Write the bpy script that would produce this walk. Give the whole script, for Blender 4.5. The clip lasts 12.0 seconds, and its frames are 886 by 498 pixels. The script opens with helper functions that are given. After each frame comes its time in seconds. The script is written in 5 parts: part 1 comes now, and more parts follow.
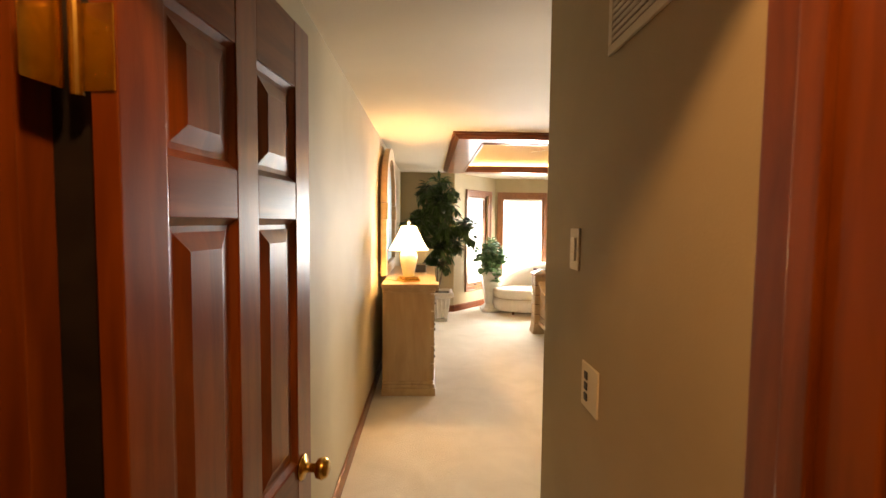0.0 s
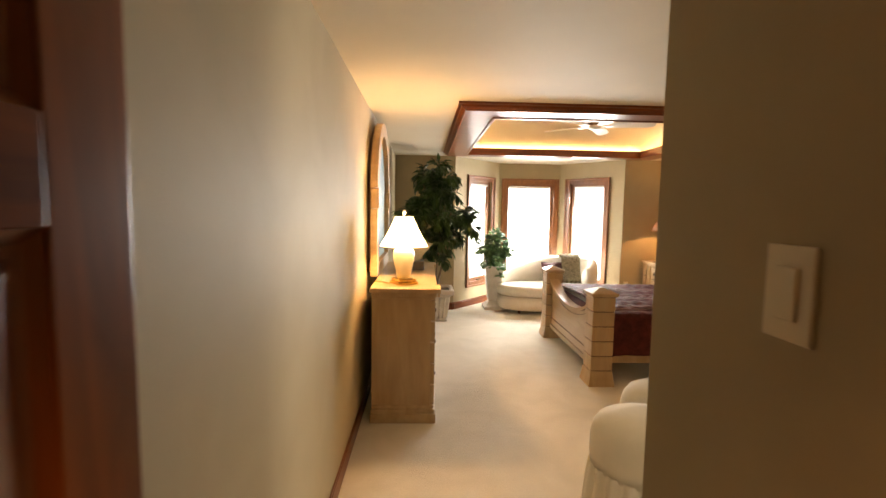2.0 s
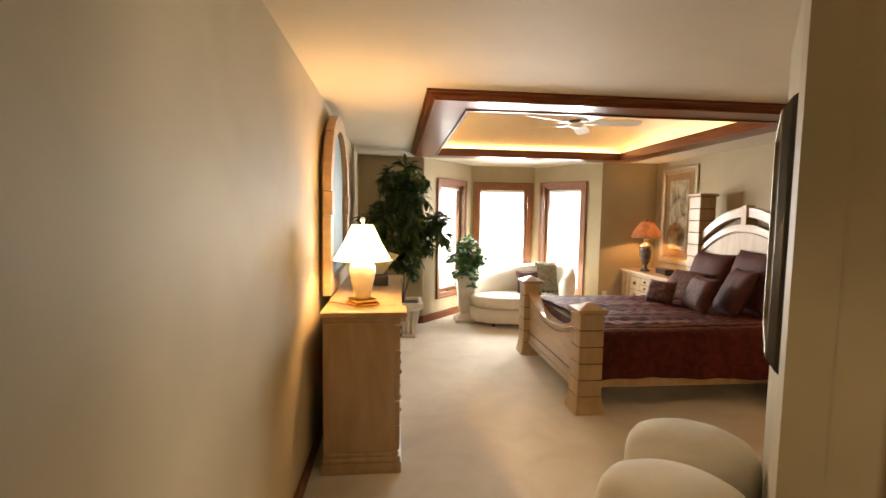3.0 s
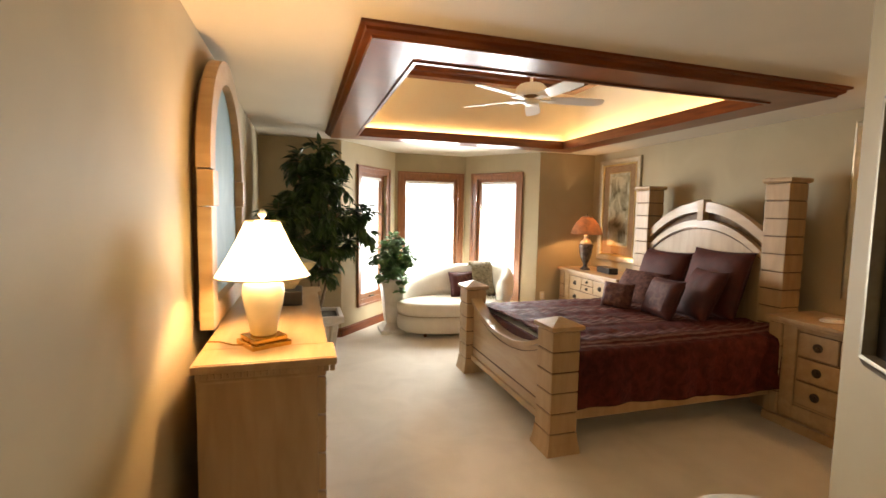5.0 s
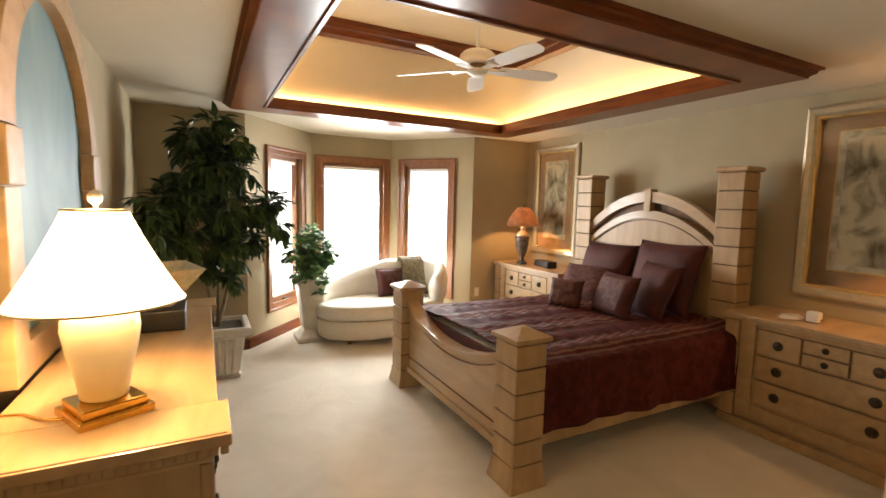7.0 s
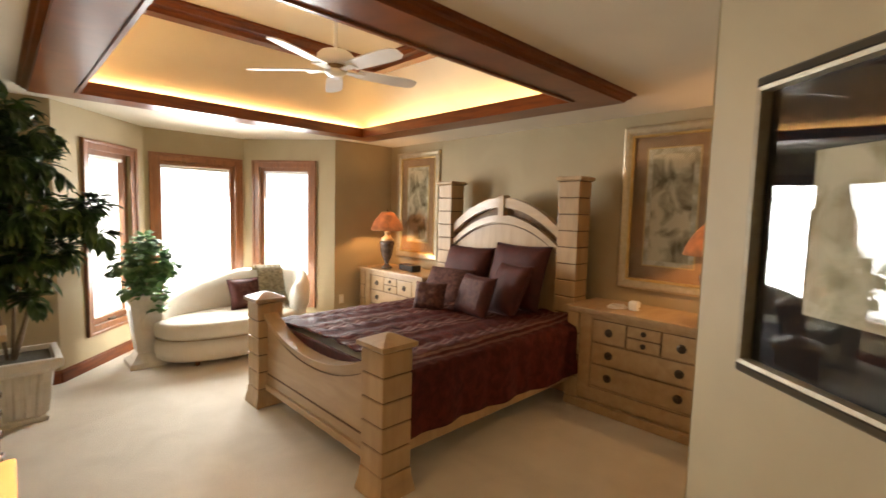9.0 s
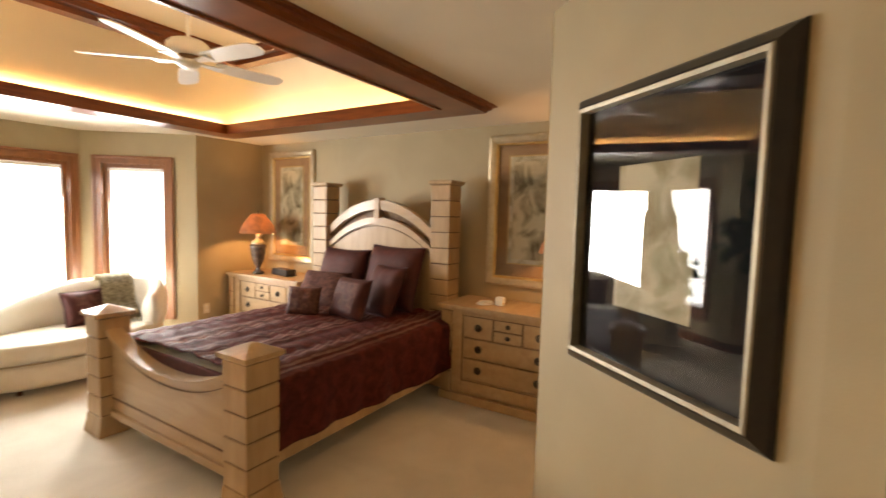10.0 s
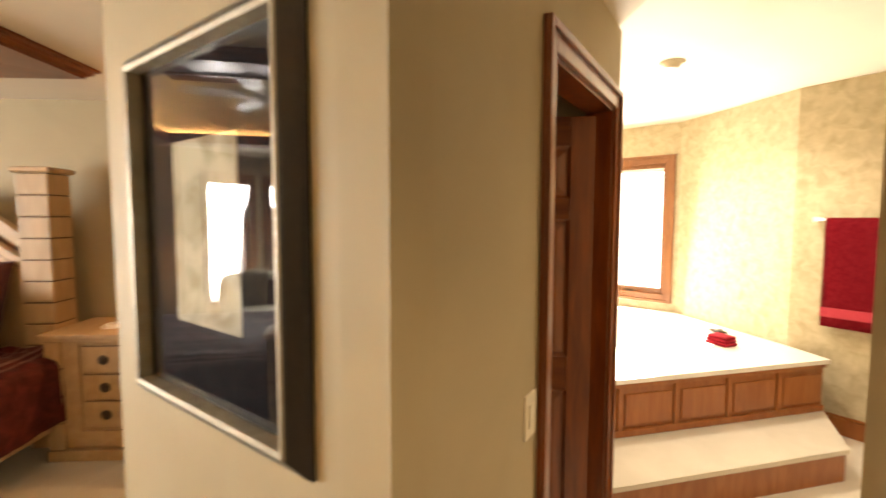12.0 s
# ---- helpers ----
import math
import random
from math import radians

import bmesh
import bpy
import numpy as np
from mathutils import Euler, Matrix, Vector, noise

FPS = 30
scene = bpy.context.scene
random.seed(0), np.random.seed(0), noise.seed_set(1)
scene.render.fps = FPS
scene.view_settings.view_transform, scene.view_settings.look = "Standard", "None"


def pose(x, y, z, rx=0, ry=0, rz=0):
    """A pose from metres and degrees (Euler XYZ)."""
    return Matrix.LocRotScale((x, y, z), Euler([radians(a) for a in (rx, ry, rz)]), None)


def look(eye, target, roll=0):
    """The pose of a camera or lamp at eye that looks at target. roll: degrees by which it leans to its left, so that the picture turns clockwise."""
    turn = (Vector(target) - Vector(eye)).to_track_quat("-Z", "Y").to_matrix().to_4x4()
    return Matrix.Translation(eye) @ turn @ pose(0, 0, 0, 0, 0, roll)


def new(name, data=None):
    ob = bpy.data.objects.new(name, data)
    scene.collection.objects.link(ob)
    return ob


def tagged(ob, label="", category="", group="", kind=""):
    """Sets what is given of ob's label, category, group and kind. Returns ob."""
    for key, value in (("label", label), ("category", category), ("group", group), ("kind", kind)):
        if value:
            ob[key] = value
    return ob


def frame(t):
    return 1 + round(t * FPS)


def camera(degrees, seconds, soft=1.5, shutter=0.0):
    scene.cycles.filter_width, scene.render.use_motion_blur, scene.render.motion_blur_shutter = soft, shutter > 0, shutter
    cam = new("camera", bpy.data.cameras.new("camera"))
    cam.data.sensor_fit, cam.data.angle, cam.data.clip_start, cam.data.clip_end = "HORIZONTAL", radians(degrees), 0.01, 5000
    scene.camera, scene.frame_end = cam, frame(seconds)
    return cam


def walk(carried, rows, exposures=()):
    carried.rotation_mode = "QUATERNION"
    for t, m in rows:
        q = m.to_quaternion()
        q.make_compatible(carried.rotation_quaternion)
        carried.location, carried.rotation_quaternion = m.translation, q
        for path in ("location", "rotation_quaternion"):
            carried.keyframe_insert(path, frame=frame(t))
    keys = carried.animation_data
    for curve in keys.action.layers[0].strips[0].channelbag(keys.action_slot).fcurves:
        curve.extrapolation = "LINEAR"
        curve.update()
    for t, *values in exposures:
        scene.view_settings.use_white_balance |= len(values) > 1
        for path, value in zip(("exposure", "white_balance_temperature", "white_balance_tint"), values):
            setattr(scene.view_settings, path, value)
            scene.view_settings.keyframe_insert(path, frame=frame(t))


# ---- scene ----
cam = camera(87.9, 12.0, shutter=0.5)
PATH = [
    (0, (1.617, 1.108, 1.558), (1.676, 3.104, 1.441), 0.6),
    (0.5, (1.611, 1.232, 1.549), (1.673, 3.226, 1.417), 0.9),
    (1, (1.596, 1.412, 1.548), (1.685, 3.404, 1.4), 1.1),
    (1.5, (1.575, 1.622, 1.554), (1.668, 3.613, 1.389), 1.1),
    (2, (1.586, 1.866, 1.58), (1.664, 3.857, 1.408), 1.0),
    (2.5, (1.614, 2.135, 1.603), (1.725, 4.124, 1.431), 0.9),
    (3, (1.627, 2.41, 1.593), (1.837, 4.393, 1.443), 0.9),
    (5, (1.576, 3.347, 1.576), (2.165, 5.251, 1.411), 1.1),
    (5.5, (1.575, 3.536, 1.557), (2.279, 5.4, 1.386), 1.0),
    (6, (1.597, 3.72, 1.557), (2.383, 5.55, 1.376), 0.8),
    (6.5, (1.63, 3.877, 1.558), (2.475, 5.68, 1.365), 1.1),
    (8.5, (1.699, 4.049, 1.548), (2.955, 5.596, 1.379), 1.5),
    (9, (1.695, 4.003, 1.564), (3.084, 5.432, 1.4), 1.5),
    (9.5, (1.703, 3.954, 1.579), (3.24, 5.224, 1.419), 1.5),
    (10, (1.724, 3.906, 1.585), (3.422, 4.952, 1.435), 1.5),
    (10.5, (1.76, 3.858, 1.586), (3.599, 4.631, 1.45), 1.4),
    (11, (1.835, 3.79, 1.576), (3.774, 4.261, 1.444), 1.0),
    (11.5, (1.945, 3.706, 1.573), (3.932, 3.889, 1.438), 0.6),
    (12, (2.074, 3.598, 1.57), (4.066, 3.488, 1.43), 0.1),
]
walk(cam, [(t, look(eye, target, roll)) for t, eye, target, roll in PATH], [(0.0, 0.60, 7700, 14), (3.0, 0.06, 7400, 13), (6.5, -0.08, 7100, 12), (8.5, -0.08, 7100, 12), (10.5, 0.38, 7600, 15), (12.0, 0.84, 7600, 15)])

# ---- light ----
world = bpy.data.worlds.new("sky")
scene.world = world
world.use_nodes = True
sky = world.node_tree.nodes.new("ShaderNodeTexSky")
sky.sky_type, sky.sun_disc, sky.sun_elevation, sky.sun_rotation = "NISHITA", False, radians(35), radians(200)
world.node_tree.links.new(sky.outputs[0], world.node_tree.nodes["Background"].inputs[0])
world.node_tree.nodes["Background"].inputs[1].default_value = 0.1


def lamp(name, kind, watts, colour, m, size=0.1, size_y=None, spread=None, angle=None):
    d = bpy.data.lights.new(name, kind)
    d.energy, d.color = watts, colour
    if kind == "AREA":
        d.shape, d.size, d.size_y = "RECTANGLE", size, size_y or size
        if spread:
            d.spread = radians(spread)
    else:
        d.shadow_soft_size = size
        if kind == "SPOT":
            d.spot_size, d.spot_blend = radians(angle), 0.6
    ob = new(name, d)
    ob.matrix_world = m
    return ob


WARM, DAY = (1.0, 0.62, 0.30), (0.88, 0.95, 1.0)
# bay windows: plan corners of the bay, and the daylight that each pane lets in
BAY = [(2.04, 9.03), (2.88, 9.98), (3.96, 9.98), (4.70, 9.03)]
FARY, LEFTX, RIGHTX, CEIL = 9.03, 1.115, 5.565, 2.40
WIN_Z = (0.31, 2.14)
PANES = []
for (a, b), (s0, s1) in zip(zip(BAY, BAY[1:]), ((0.25, 0.875), (0.035, 0.975), (0.10, 0.80))):
    a, b = Vector((*a, 0)), Vector((*b, 0))
    u = (b - a).normalized()
    PANES.append((a + (b - a) * s0, u, (b - a).length * (s1 - s0), math.degrees(math.atan2(u.y, u.x))))
for (p, u, w, yaw), share in zip(PANES, (0.55, 1.0, 1.3)):
    n = Vector((u.y, -u.x, 0))
    c = p + u * (w / 2) + Vector((0, 0, 1.22)) - n * 0.16
    lamp("daylight", "AREA", 84 * w * share, DAY, look(c, c + n - Vector((0, 0, 0.24))), w - 0.2, 1.6, spread=122)

# the lamps of the room, and added fill light
lamp("dresser_bulb", "POINT", 42, WARM, pose(1.425, 5.36, 1.445), 0.04)
lamp("bedside_bulb", "POINT", 17, (1.0, 0.55, 0.24), pose(5.20, 8.62, 1.42), 0.03)
lamp("bedside_bulb_2", "POINT", 13, (1.0, 0.55, 0.24), pose(5.22, 4.95, 1.42), 0.03)
TR = (1.828, 4.89, 5.417, 8.573)  # outer edge of the ceiling frame
for m, length in ((pose(3.36, 5.63, 2.415, 180 + 25), 2.5), (pose(3.36, 8.36, 2.415, 180 - 25), 2.5), (pose(2.04, 6.995, 2.415, 180, 25), 2.6), (pose(4.68, 6.995, 2.415, 180, -25), 2.6)):
    vert = abs(m.translation.x - 3.36) > 0.5
    lamp("cove_strip", "AREA", 8.2, (1.0, 0.64, 0.29), m, 0.05 if vert else length, length if vert else 0.05)
lamp("hall_downlight", "SPOT", 31, (1.0, 0.55, 0.24), pose(1.62, 1.15, 2.36, 22, 0, 0), 0.05, angle=150)
# added fill spot without a fixture, lifts the passage carpet and closet walls
lamp("passage_fill", "SPOT", 16, (1.0, 0.76, 0.47), pose(2.15, 3.20, 2.37), 0.06, angle=96)
lamp("bath_daylight", "AREA", 82, (1.0, 0.97, 0.9), look((7.0, 1.35, 1.3), (6.0, 2.3, 1.2)), 0.7, 1.2)
lamp("bath_downlight", "SPOT", 58, (1.0, 0.93, 0.80), pose(5.3, 1.7, 2.50), 0.06, angle=150)
# second bath spot, added as fill; no fixture belongs to it
lamp("bath_fill", "SPOT", 45, (1.0, 0.91, 0.76), pose(3.7, 1.5, 2.50), 0.06, angle=150)


# ---- materials ----
def mat(name, base, rough=0.6, metal=0.0, tint=None, scale=8.0, stretch=(1, 1, 1), fine=120.0, bump=0.0, coat=0.0, contrast=(0.35, 0.65), emit=None, spec=0.5, island=0.0):
    m = bpy.data.materials.new(name)
    m.use_nodes = True
    nt = m.node_tree
    b = nt.nodes["Principled BSDF"]
    b.inputs["Roughness"].default_value, b.inputs["Metallic"].default_value = rough, metal
    b.inputs["Coat Weight"].default_value, b.inputs["Coat Roughness"].default_value = coat, 0.12
    b.inputs["Specular IOR Level"].default_value = spec
    b.inputs["Base Color"].default_value = (*base, 1)
    if emit:
        b.inputs["Emission Color"].default_value, b.inputs["Emission Strength"].default_value = (*emit[0], 1), emit[1]
    if tint or bump:
        co = nt.nodes.new("ShaderNodeTexCoord")
        mp = nt.nodes.new("ShaderNodeMapping")
        mp.inputs["Scale"].default_value = stretch
        nt.links.new(co.outputs["Object"], mp.inputs[0])
    if tint:
        n1 = nt.nodes.new("ShaderNodeTexNoise")
        n1.inputs["Scale"].default_value, n1.inputs["Detail"].default_value, n1.inputs["Distortion"].default_value = scale, 6, 0.6
        nt.links.new(mp.outputs[0], n1.inputs[0])
        r = nt.nodes.new("ShaderNodeValToRGB")
        r.color_ramp.elements[0].position, r.color_ramp.elements[1].position = contrast
        r.color_ramp.elements[0].color, r.color_ramp.elements[1].color = (*base, 1), (*tint, 1)
        nt.links.new(n1.outputs[0], r.inputs[0])
        nt.links.new(r.outputs[0], b.inputs["Base Color"])
    if bump:
        n2 = nt.nodes.new("ShaderNodeTexNoise")
        n2.inputs["Scale"].default_value, n2.inputs["Detail"].default_value = fine, 4
        nt.links.new(mp.outputs[0], n2.inputs[0])
        bp = nt.nodes.new("ShaderNodeBump")
        bp.inputs["Strength"].default_value, bp.inputs["Distance"].default_value = bump, 0.01
        nt.links.new(n2.outputs[0], bp.inputs["Height"])
        nt.links.new(bp.outputs[0], b.inputs["Normal"])
    return m


M_WALL = mat("wall_paint", (0.395, 0.320, 0.198), 0.62, tint=(0.425, 0.347, 0.218), scale=2.5, bump=0.06, fine=160, spec=0.3)
M_CEIL = mat("ceiling_paint", (0.68, 0.61, 0.49), 0.7, tint=(0.65, 0.58, 0.465), scale=1.8, bump=0.1, fine=90)
# lighter copy of ceiling_paint, with the bathroom's brighter light put into its colour
M_CEIL_LIT = mat("ceiling_paint_lit", (0.78, 0.74, 0.66), 0.7, tint=(0.74, 0.70, 0.62), scale=1.8, bump=0.1, fine=90)
M_TRAY = mat("tray_paint", (0.80, 0.70, 0.52), 0.7, tint=(0.76, 0.66, 0.48), scale=2, bump=0.05)
M_CARPET = mat("carpet", (0.71, 0.645, 0.54), 0.95, tint=(0.78, 0.715, 0.61), scale=3.5, bump=0.9, fine=220, spec=0.1)
M_CHERRY = mat("cherry_wood", (0.125, 0.024, 0.004), 0.30, tint=(0.225, 0.052, 0.008), scale=5, stretch=(5, 5, 0.6), coat=0.35, bump=0.03, fine=60)
M_CHERRY_H = mat("cherry_wood_long", (0.11, 0.024, 0.005), 0.30, tint=(0.185, 0.046, 0.009), scale=4, stretch=(0.8, 0.8, 8), coat=0.08, spec=0.32, bump=0.03, fine=60)
M_OAK = mat("stained_trim_wood", (0.175, 0.060, 0.018), 0.35, tint=(0.25, 0.094, 0.031), scale=6, stretch=(7, 7, 0.8), coat=0.25)
M_BATHWOOD = mat("bath_wood", (0.27, 0.085, 0.022), 0.35, tint=(0.36, 0.13, 0.04), scale=5, stretch=(6, 6, 1), coat=0.2)
M_PINE = mat("whitewashed_pine", (0.38, 0.24, 0.115), 0.45, tint=(0.50, 0.345, 0.19), scale=3, stretch=(5, 5, 0.8), contrast=(0.25, 0.75), bump=0.1, fine=70, coat=0.1)
M_PINE_H = mat("whitewashed_pine_long", (0.40, 0.255, 0.125), 0.42, tint=(0.51, 0.355, 0.195), scale=3, stretch=(5, 0.8, 5), contrast=(0.25, 0.75), bump=0.1, fine=70, coat=0.4)
M_GROOVE = mat("dark_groove", (0.12, 0.06, 0.025), 0.6, tint=(0.18, 0.10, 0.04), scale=20)
M_CREAM = mat("cream_upholstery", (0.70, 0.65, 0.55), 0.85, tint=(0.75, 0.70, 0.61), scale=6, bump=0.25, fine=400, spec=0.2)
M_PIPING = mat("tan_piping", (0.42, 0.34, 0.22), 0.8, tint=(0.48, 0.39, 0.27), scale=30)
M_BURG = mat("burgundy_satin", (0.052, 0.007, 0.005), 0.7, tint=(0.09, 0.014, 0.010), scale=9, bump=0.35, fine=25, contrast=(0.3, 0.7))
M_BURG2 = mat("burgundy_cord", (0.05, 0.008, 0.009), 0.6, tint=(0.08, 0.015, 0.014), scale=40)
M_MAUVE = mat("patterned_mauve", (0.06, 0.015, 0.014), 0.75, tint=(0.15, 0.06, 0.045), scale=28, bump=0.3, fine=60)
M_GOLD = mat("antique_gold", (0.55, 0.36, 0.13), 0.32, 0.75, tint=(0.62, 0.44, 0.2), scale=12, bump=0.05)
M_BRASS = mat("brass", (0.72, 0.47, 0.14), 0.22, 1.0, tint=(0.62, 0.38, 0.1), scale=30)
M_SILVER = mat("champagne_leaf", (0.58, 0.5, 0.36), 0.34, 0.7, tint=(0.5, 0.42, 0.28), scale=20)
M_SLIP = mat("dull_silver_slip", (0.36, 0.31, 0.22), 0.5, 0.4, tint=(0.30, 0.25, 0.17), scale=20)
# lacquer black, also the colour of the shade strip beside the entry door
M_BLACK = mat("black_lacquer_and_gap_shade", (0.012, 0.010, 0.009), 0.3, tint=(0.02, 0.016, 0.013), scale=15)
M_BRONZE = mat("dark_bronze", (0.06, 0.045, 0.03), 0.4, 0.7, tint=(0.1, 0.075, 0.05), scale=60)
M_URN = mat("marbled_urn", (0.075, 0.06, 0.055), 0.25, 0.2, tint=(0.17, 0.13, 0.11), scale=22, coat=0.4)
M_IVORY = mat("ivory_ceramic", (0.80, 0.68, 0.47), 0.3, tint=(0.84, 0.73, 0.53), scale=14, bump=0.15, fine=35, coat=0.3)
M_WHITE = mat("white_enamel", (0.80, 0.78, 0.74), 0.35, tint=(0.77, 0.75, 0.71), scale=10)
M_PLASTIC = mat("almond_plastic", (0.74, 0.66, 0.50), 0.4, tint=(0.72, 0.64, 0.48), scale=10)
M_VENT = mat("painted_vent", (0.62, 0.56, 0.44), 0.5, tint=(0.6, 0.54, 0.42), scale=10)
M_STONE = mat("cast_stone", (0.55, 0.51, 0.44), 0.8, tint=(0.66, 0.62, 0.55), scale=7, bump=0.3, fine=60)
M_LEAF = mat("ficus_leaf", (0.022, 0.055, 0.016), 0.38, tint=(0.065, 0.13, 0.03), scale=5)
M_LEAF2 = mat("ivy_leaf", (0.05, 0.15, 0.045), 0.45, tint=(0.22, 0.36, 0.15), scale=9)
M_BARK = mat("grey_brown_bark", (0.16, 0.11, 0.07), 0.9, tint=(0.24, 0.18, 0.12), scale=20, bump=0.5)
M_MOSS = mat("dark_moss", (0.05, 0.045, 0.03), 0.95, tint=(0.09, 0.075, 0.05), scale=40, bump=0.8)
M_WICKER = mat("pale_wicker", (0.55, 0.49, 0.34), 0.8, tint=(0.68, 0.62, 0.47), scale=60, bump=0.6)
M_RED = mat("crimson_towel", (0.28, 0.010, 0.022), 0.95, tint=(0.36, 0.018, 0.03), scale=40, bump=0.8, fine=300, spec=0.1)
M_BAND = mat("crimson_band", (0.38, 0.02, 0.04), 0.8, tint=(0.42, 0.03, 0.05), scale=30)
M_TUB = mat("white_acrylic", (0.84, 0.81, 0.75), 0.2, tint=(0.82, 0.79, 0.73), scale=4, coat=0.5)
M_BATHWALL = mat("mottled_wallpaper", (0.36, 0.29, 0.175), 0.7, tint=(0.56, 0.49, 0.345), scale=14, contrast=(0.2, 0.75), bump=0.1)
M_THROW = mat("fringed_throw", (0.42, 0.36, 0.24), 0.9, tint=(0.20, 0.16, 0.09), scale=26, stretch=(1, 4, 1), bump=0.4)
M_MAT = mat("picture_mat", (0.30, 0.17, 0.075), 0.8, tint=(0.36, 0.21, 0.10), scale=10)
M_DARKMAT = mat("charcoal_mat", (0.008, 0.008, 0.009), 0.9, tint=(0.012, 0.012, 0.013), scale=12, spec=0.1)
M_PRINT = mat("botanical_print", (0.14, 0.10, 0.04), 0.8, tint=(0.56, 0.46, 0.29), scale=7, stretch=(1, 1, 0.7), contrast=(0.36, 0.56))
M_PANEL = mat("antique_paper", (0.34, 0.28, 0.16), 0.8, tint=(0.58, 0.51, 0.36), scale=9, contrast=(0.38, 0.6))
M_SHADE = mat("ivory_shade", (0.85, 0.78, 0.62), 0.8, tint=(0.83, 0.76, 0.6), scale=60, emit=((1.0, 0.80, 0.50), 4.0))
M_SHADE2 = mat("rust_shade", (0.27, 0.12, 0.05), 0.8, tint=(0.10, 0.055, 0.03), scale=14, emit=((1.0, 0.40, 0.14), 0.15))
M_OUT = mat("overcast_glow", (0.9, 0.9, 0.9), 1.0, emit=((0.95, 0.98, 1.0), 2.2))
M_TRACKB = mat("hinge_screw", (0.5, 0.33, 0.1), 0.4, 1.0)


def glass(name, tint=(1, 1, 1), ior=1.5):
    m = bpy.data.materials.new(name)
    m.use_nodes = True
    nt = m.node_tree
    nt.nodes.remove(nt.nodes["Principled BSDF"])
    t, g, mix, fr = [nt.nodes.new("ShaderNode" + k) for k in ("BsdfTransparent", "BsdfGlossy", "MixShader", "Fresnel")]
    t.inputs[0].default_value, g.inputs["Roughness"].default_value = (*tint, 1), 0.01
    fr.inputs[0].default_value = ior
    nt.links.new(fr.outputs[0], mix.inputs[0])
    nt.links.new(t.outputs[0], mix.inputs[1])
    nt.links.new(g.outputs[0], mix.inputs[2])
    nt.links.new(mix.outputs[0], nt.nodes["Material Output"].inputs[0])
    return m


M_GLASS = glass("clear_glass")
M_PICGLASS = glass("picture_glass", ior=1.85)
M_TEAL = mat("hazy_teal_painting", (0.085, 0.195, 0.23), 0.45, tint=(0.23, 0.36, 0.38), scale=2.2, stretch=(1.6, 0.7, 1), contrast=(0.3, 0.7))


def cover_material():
    """Burgundy bedcover, with woven stripes that run along the bed's width."""
    m = mat("striped_bedcover", (0.052, 0.007, 0.005), 0.75, tint=(0.10, 0.017, 0.012), scale=16, bump=0.6, fine=45, spec=0.22)
    nt = m.node_tree
    b = nt.nodes["Principled BSDF"]
    old = b.inputs["Base Color"].links[0].from_socket
    co, sep, ramp, mix, mul = [nt.nodes.new("ShaderNode" + k) for k in ("TexCoord", "SeparateXYZ", "ValToRGB", "MixRGB", "Math")]
    nt.links.new(co.outputs["Object"], sep.inputs[0])
    mul.operation, mul.inputs[1].default_value = "MULTIPLY", 2.2
    frac = nt.nodes.new("ShaderNodeMath")
    frac.operation = "FRACT"
    nt.links.new(sep.outputs["Y"], mul.inputs[0])
    nt.links.new(mul.outputs[0], frac.inputs[0])
    ramp.color_ramp.interpolation = "CONSTANT"
    e = ramp.color_ramp.elements
    e[0].position, e[0].color = 0.0, (0, 0, 0, 1)
    e[1].position, e[1].color = 0.30, (0.55, 0.55, 0.55, 1)
    for pos, v in ((0.36, 0.0), (0.42, 0.8), (0.47, 0.15), (0.60, 0.6), (0.64, 0.0), (0.72, 0.35), (0.78, 0.0)):
        k = e.new(pos)
        k.color = (v, v, v, 1)
    nt.links.new(frac.outputs[0], ramp.inputs[0])
    nz = nt.nodes.new("ShaderNodeTexNoise")
    nz.inputs["Scale"].default_value = 55
    gain = nt.nodes.new("ShaderNodeMath")
    gain.operation = "MULTIPLY"
    nt.links.new(co.outputs["Object"], nz.inputs[0])
    nt.links.new(ramp.outputs[0], gain.inputs[0])
    nt.links.new(nz.outputs[0], gain.inputs[1])
    nt.links.new(gain.outputs[0], mix.inputs[0])
    nt.links.new(old, mix.inputs[1])
    mix.inputs[2].default_value = (0.34, 0.21, 0.17, 1)
    nt.links.new(mix.outputs[0], b.inputs["Base Color"])
    return m


M_COVER = cover_material()


# ---- builders ----
def box(x0, x1, y0, y1, z0, z1, bevel=0.0, bm=None):
    """A box from its limits, with rounded edges; added to bm if given."""
    one = bmesh.new()
    bmesh.ops.create_cube(one, size=1.0)
    for v in one.verts:
        v.co = Vector(((x0 + x1) / 2 + v.co.x * (x1 - x0), (y0 + y1) / 2 + v.co.y * (y1 - y0), (z0 + z1) / 2 + v.co.z * (z1 - z0)))
    if bevel:
        bmesh.ops.bevel(one, geom=one.edges[:], offset=min(bevel, 0.45 * min(abs(x1 - x0), abs(y1 - y0), abs(z1 - z0))), segments=2, affect="EDGES", profile=0.6)
    return one if bm is None else join(bm, one)


def join(bm, other):
    me = bpy.data.meshes.new("tmp")
    other.to_mesh(me)
    other.free()
    bm.from_mesh(me)
    bpy.data.meshes.remove(me)
    return bm


def prism(pts, z0, z1, m=None):
    """A flat outline in x and y, drawn out from z0 to z1, then placed by m."""
    bm = bmesh.new()
    lo, hi = [bm.verts.new((x, y, z0)) for x, y in pts], [bm.verts.new((x, y, z1)) for x, y in pts]
    bm.faces.new(lo[::-1]), bm.faces.new(hi)
    for i in range(len(pts)):
        j = (i + 1) % len(pts)
        bm.faces.new((lo[i], lo[j], hi[j], hi[i]))
    bmesh.ops.recalc_face_normals(bm, faces=bm.faces[:])
    if m is not None:
        bm.transform(m)
    return bm


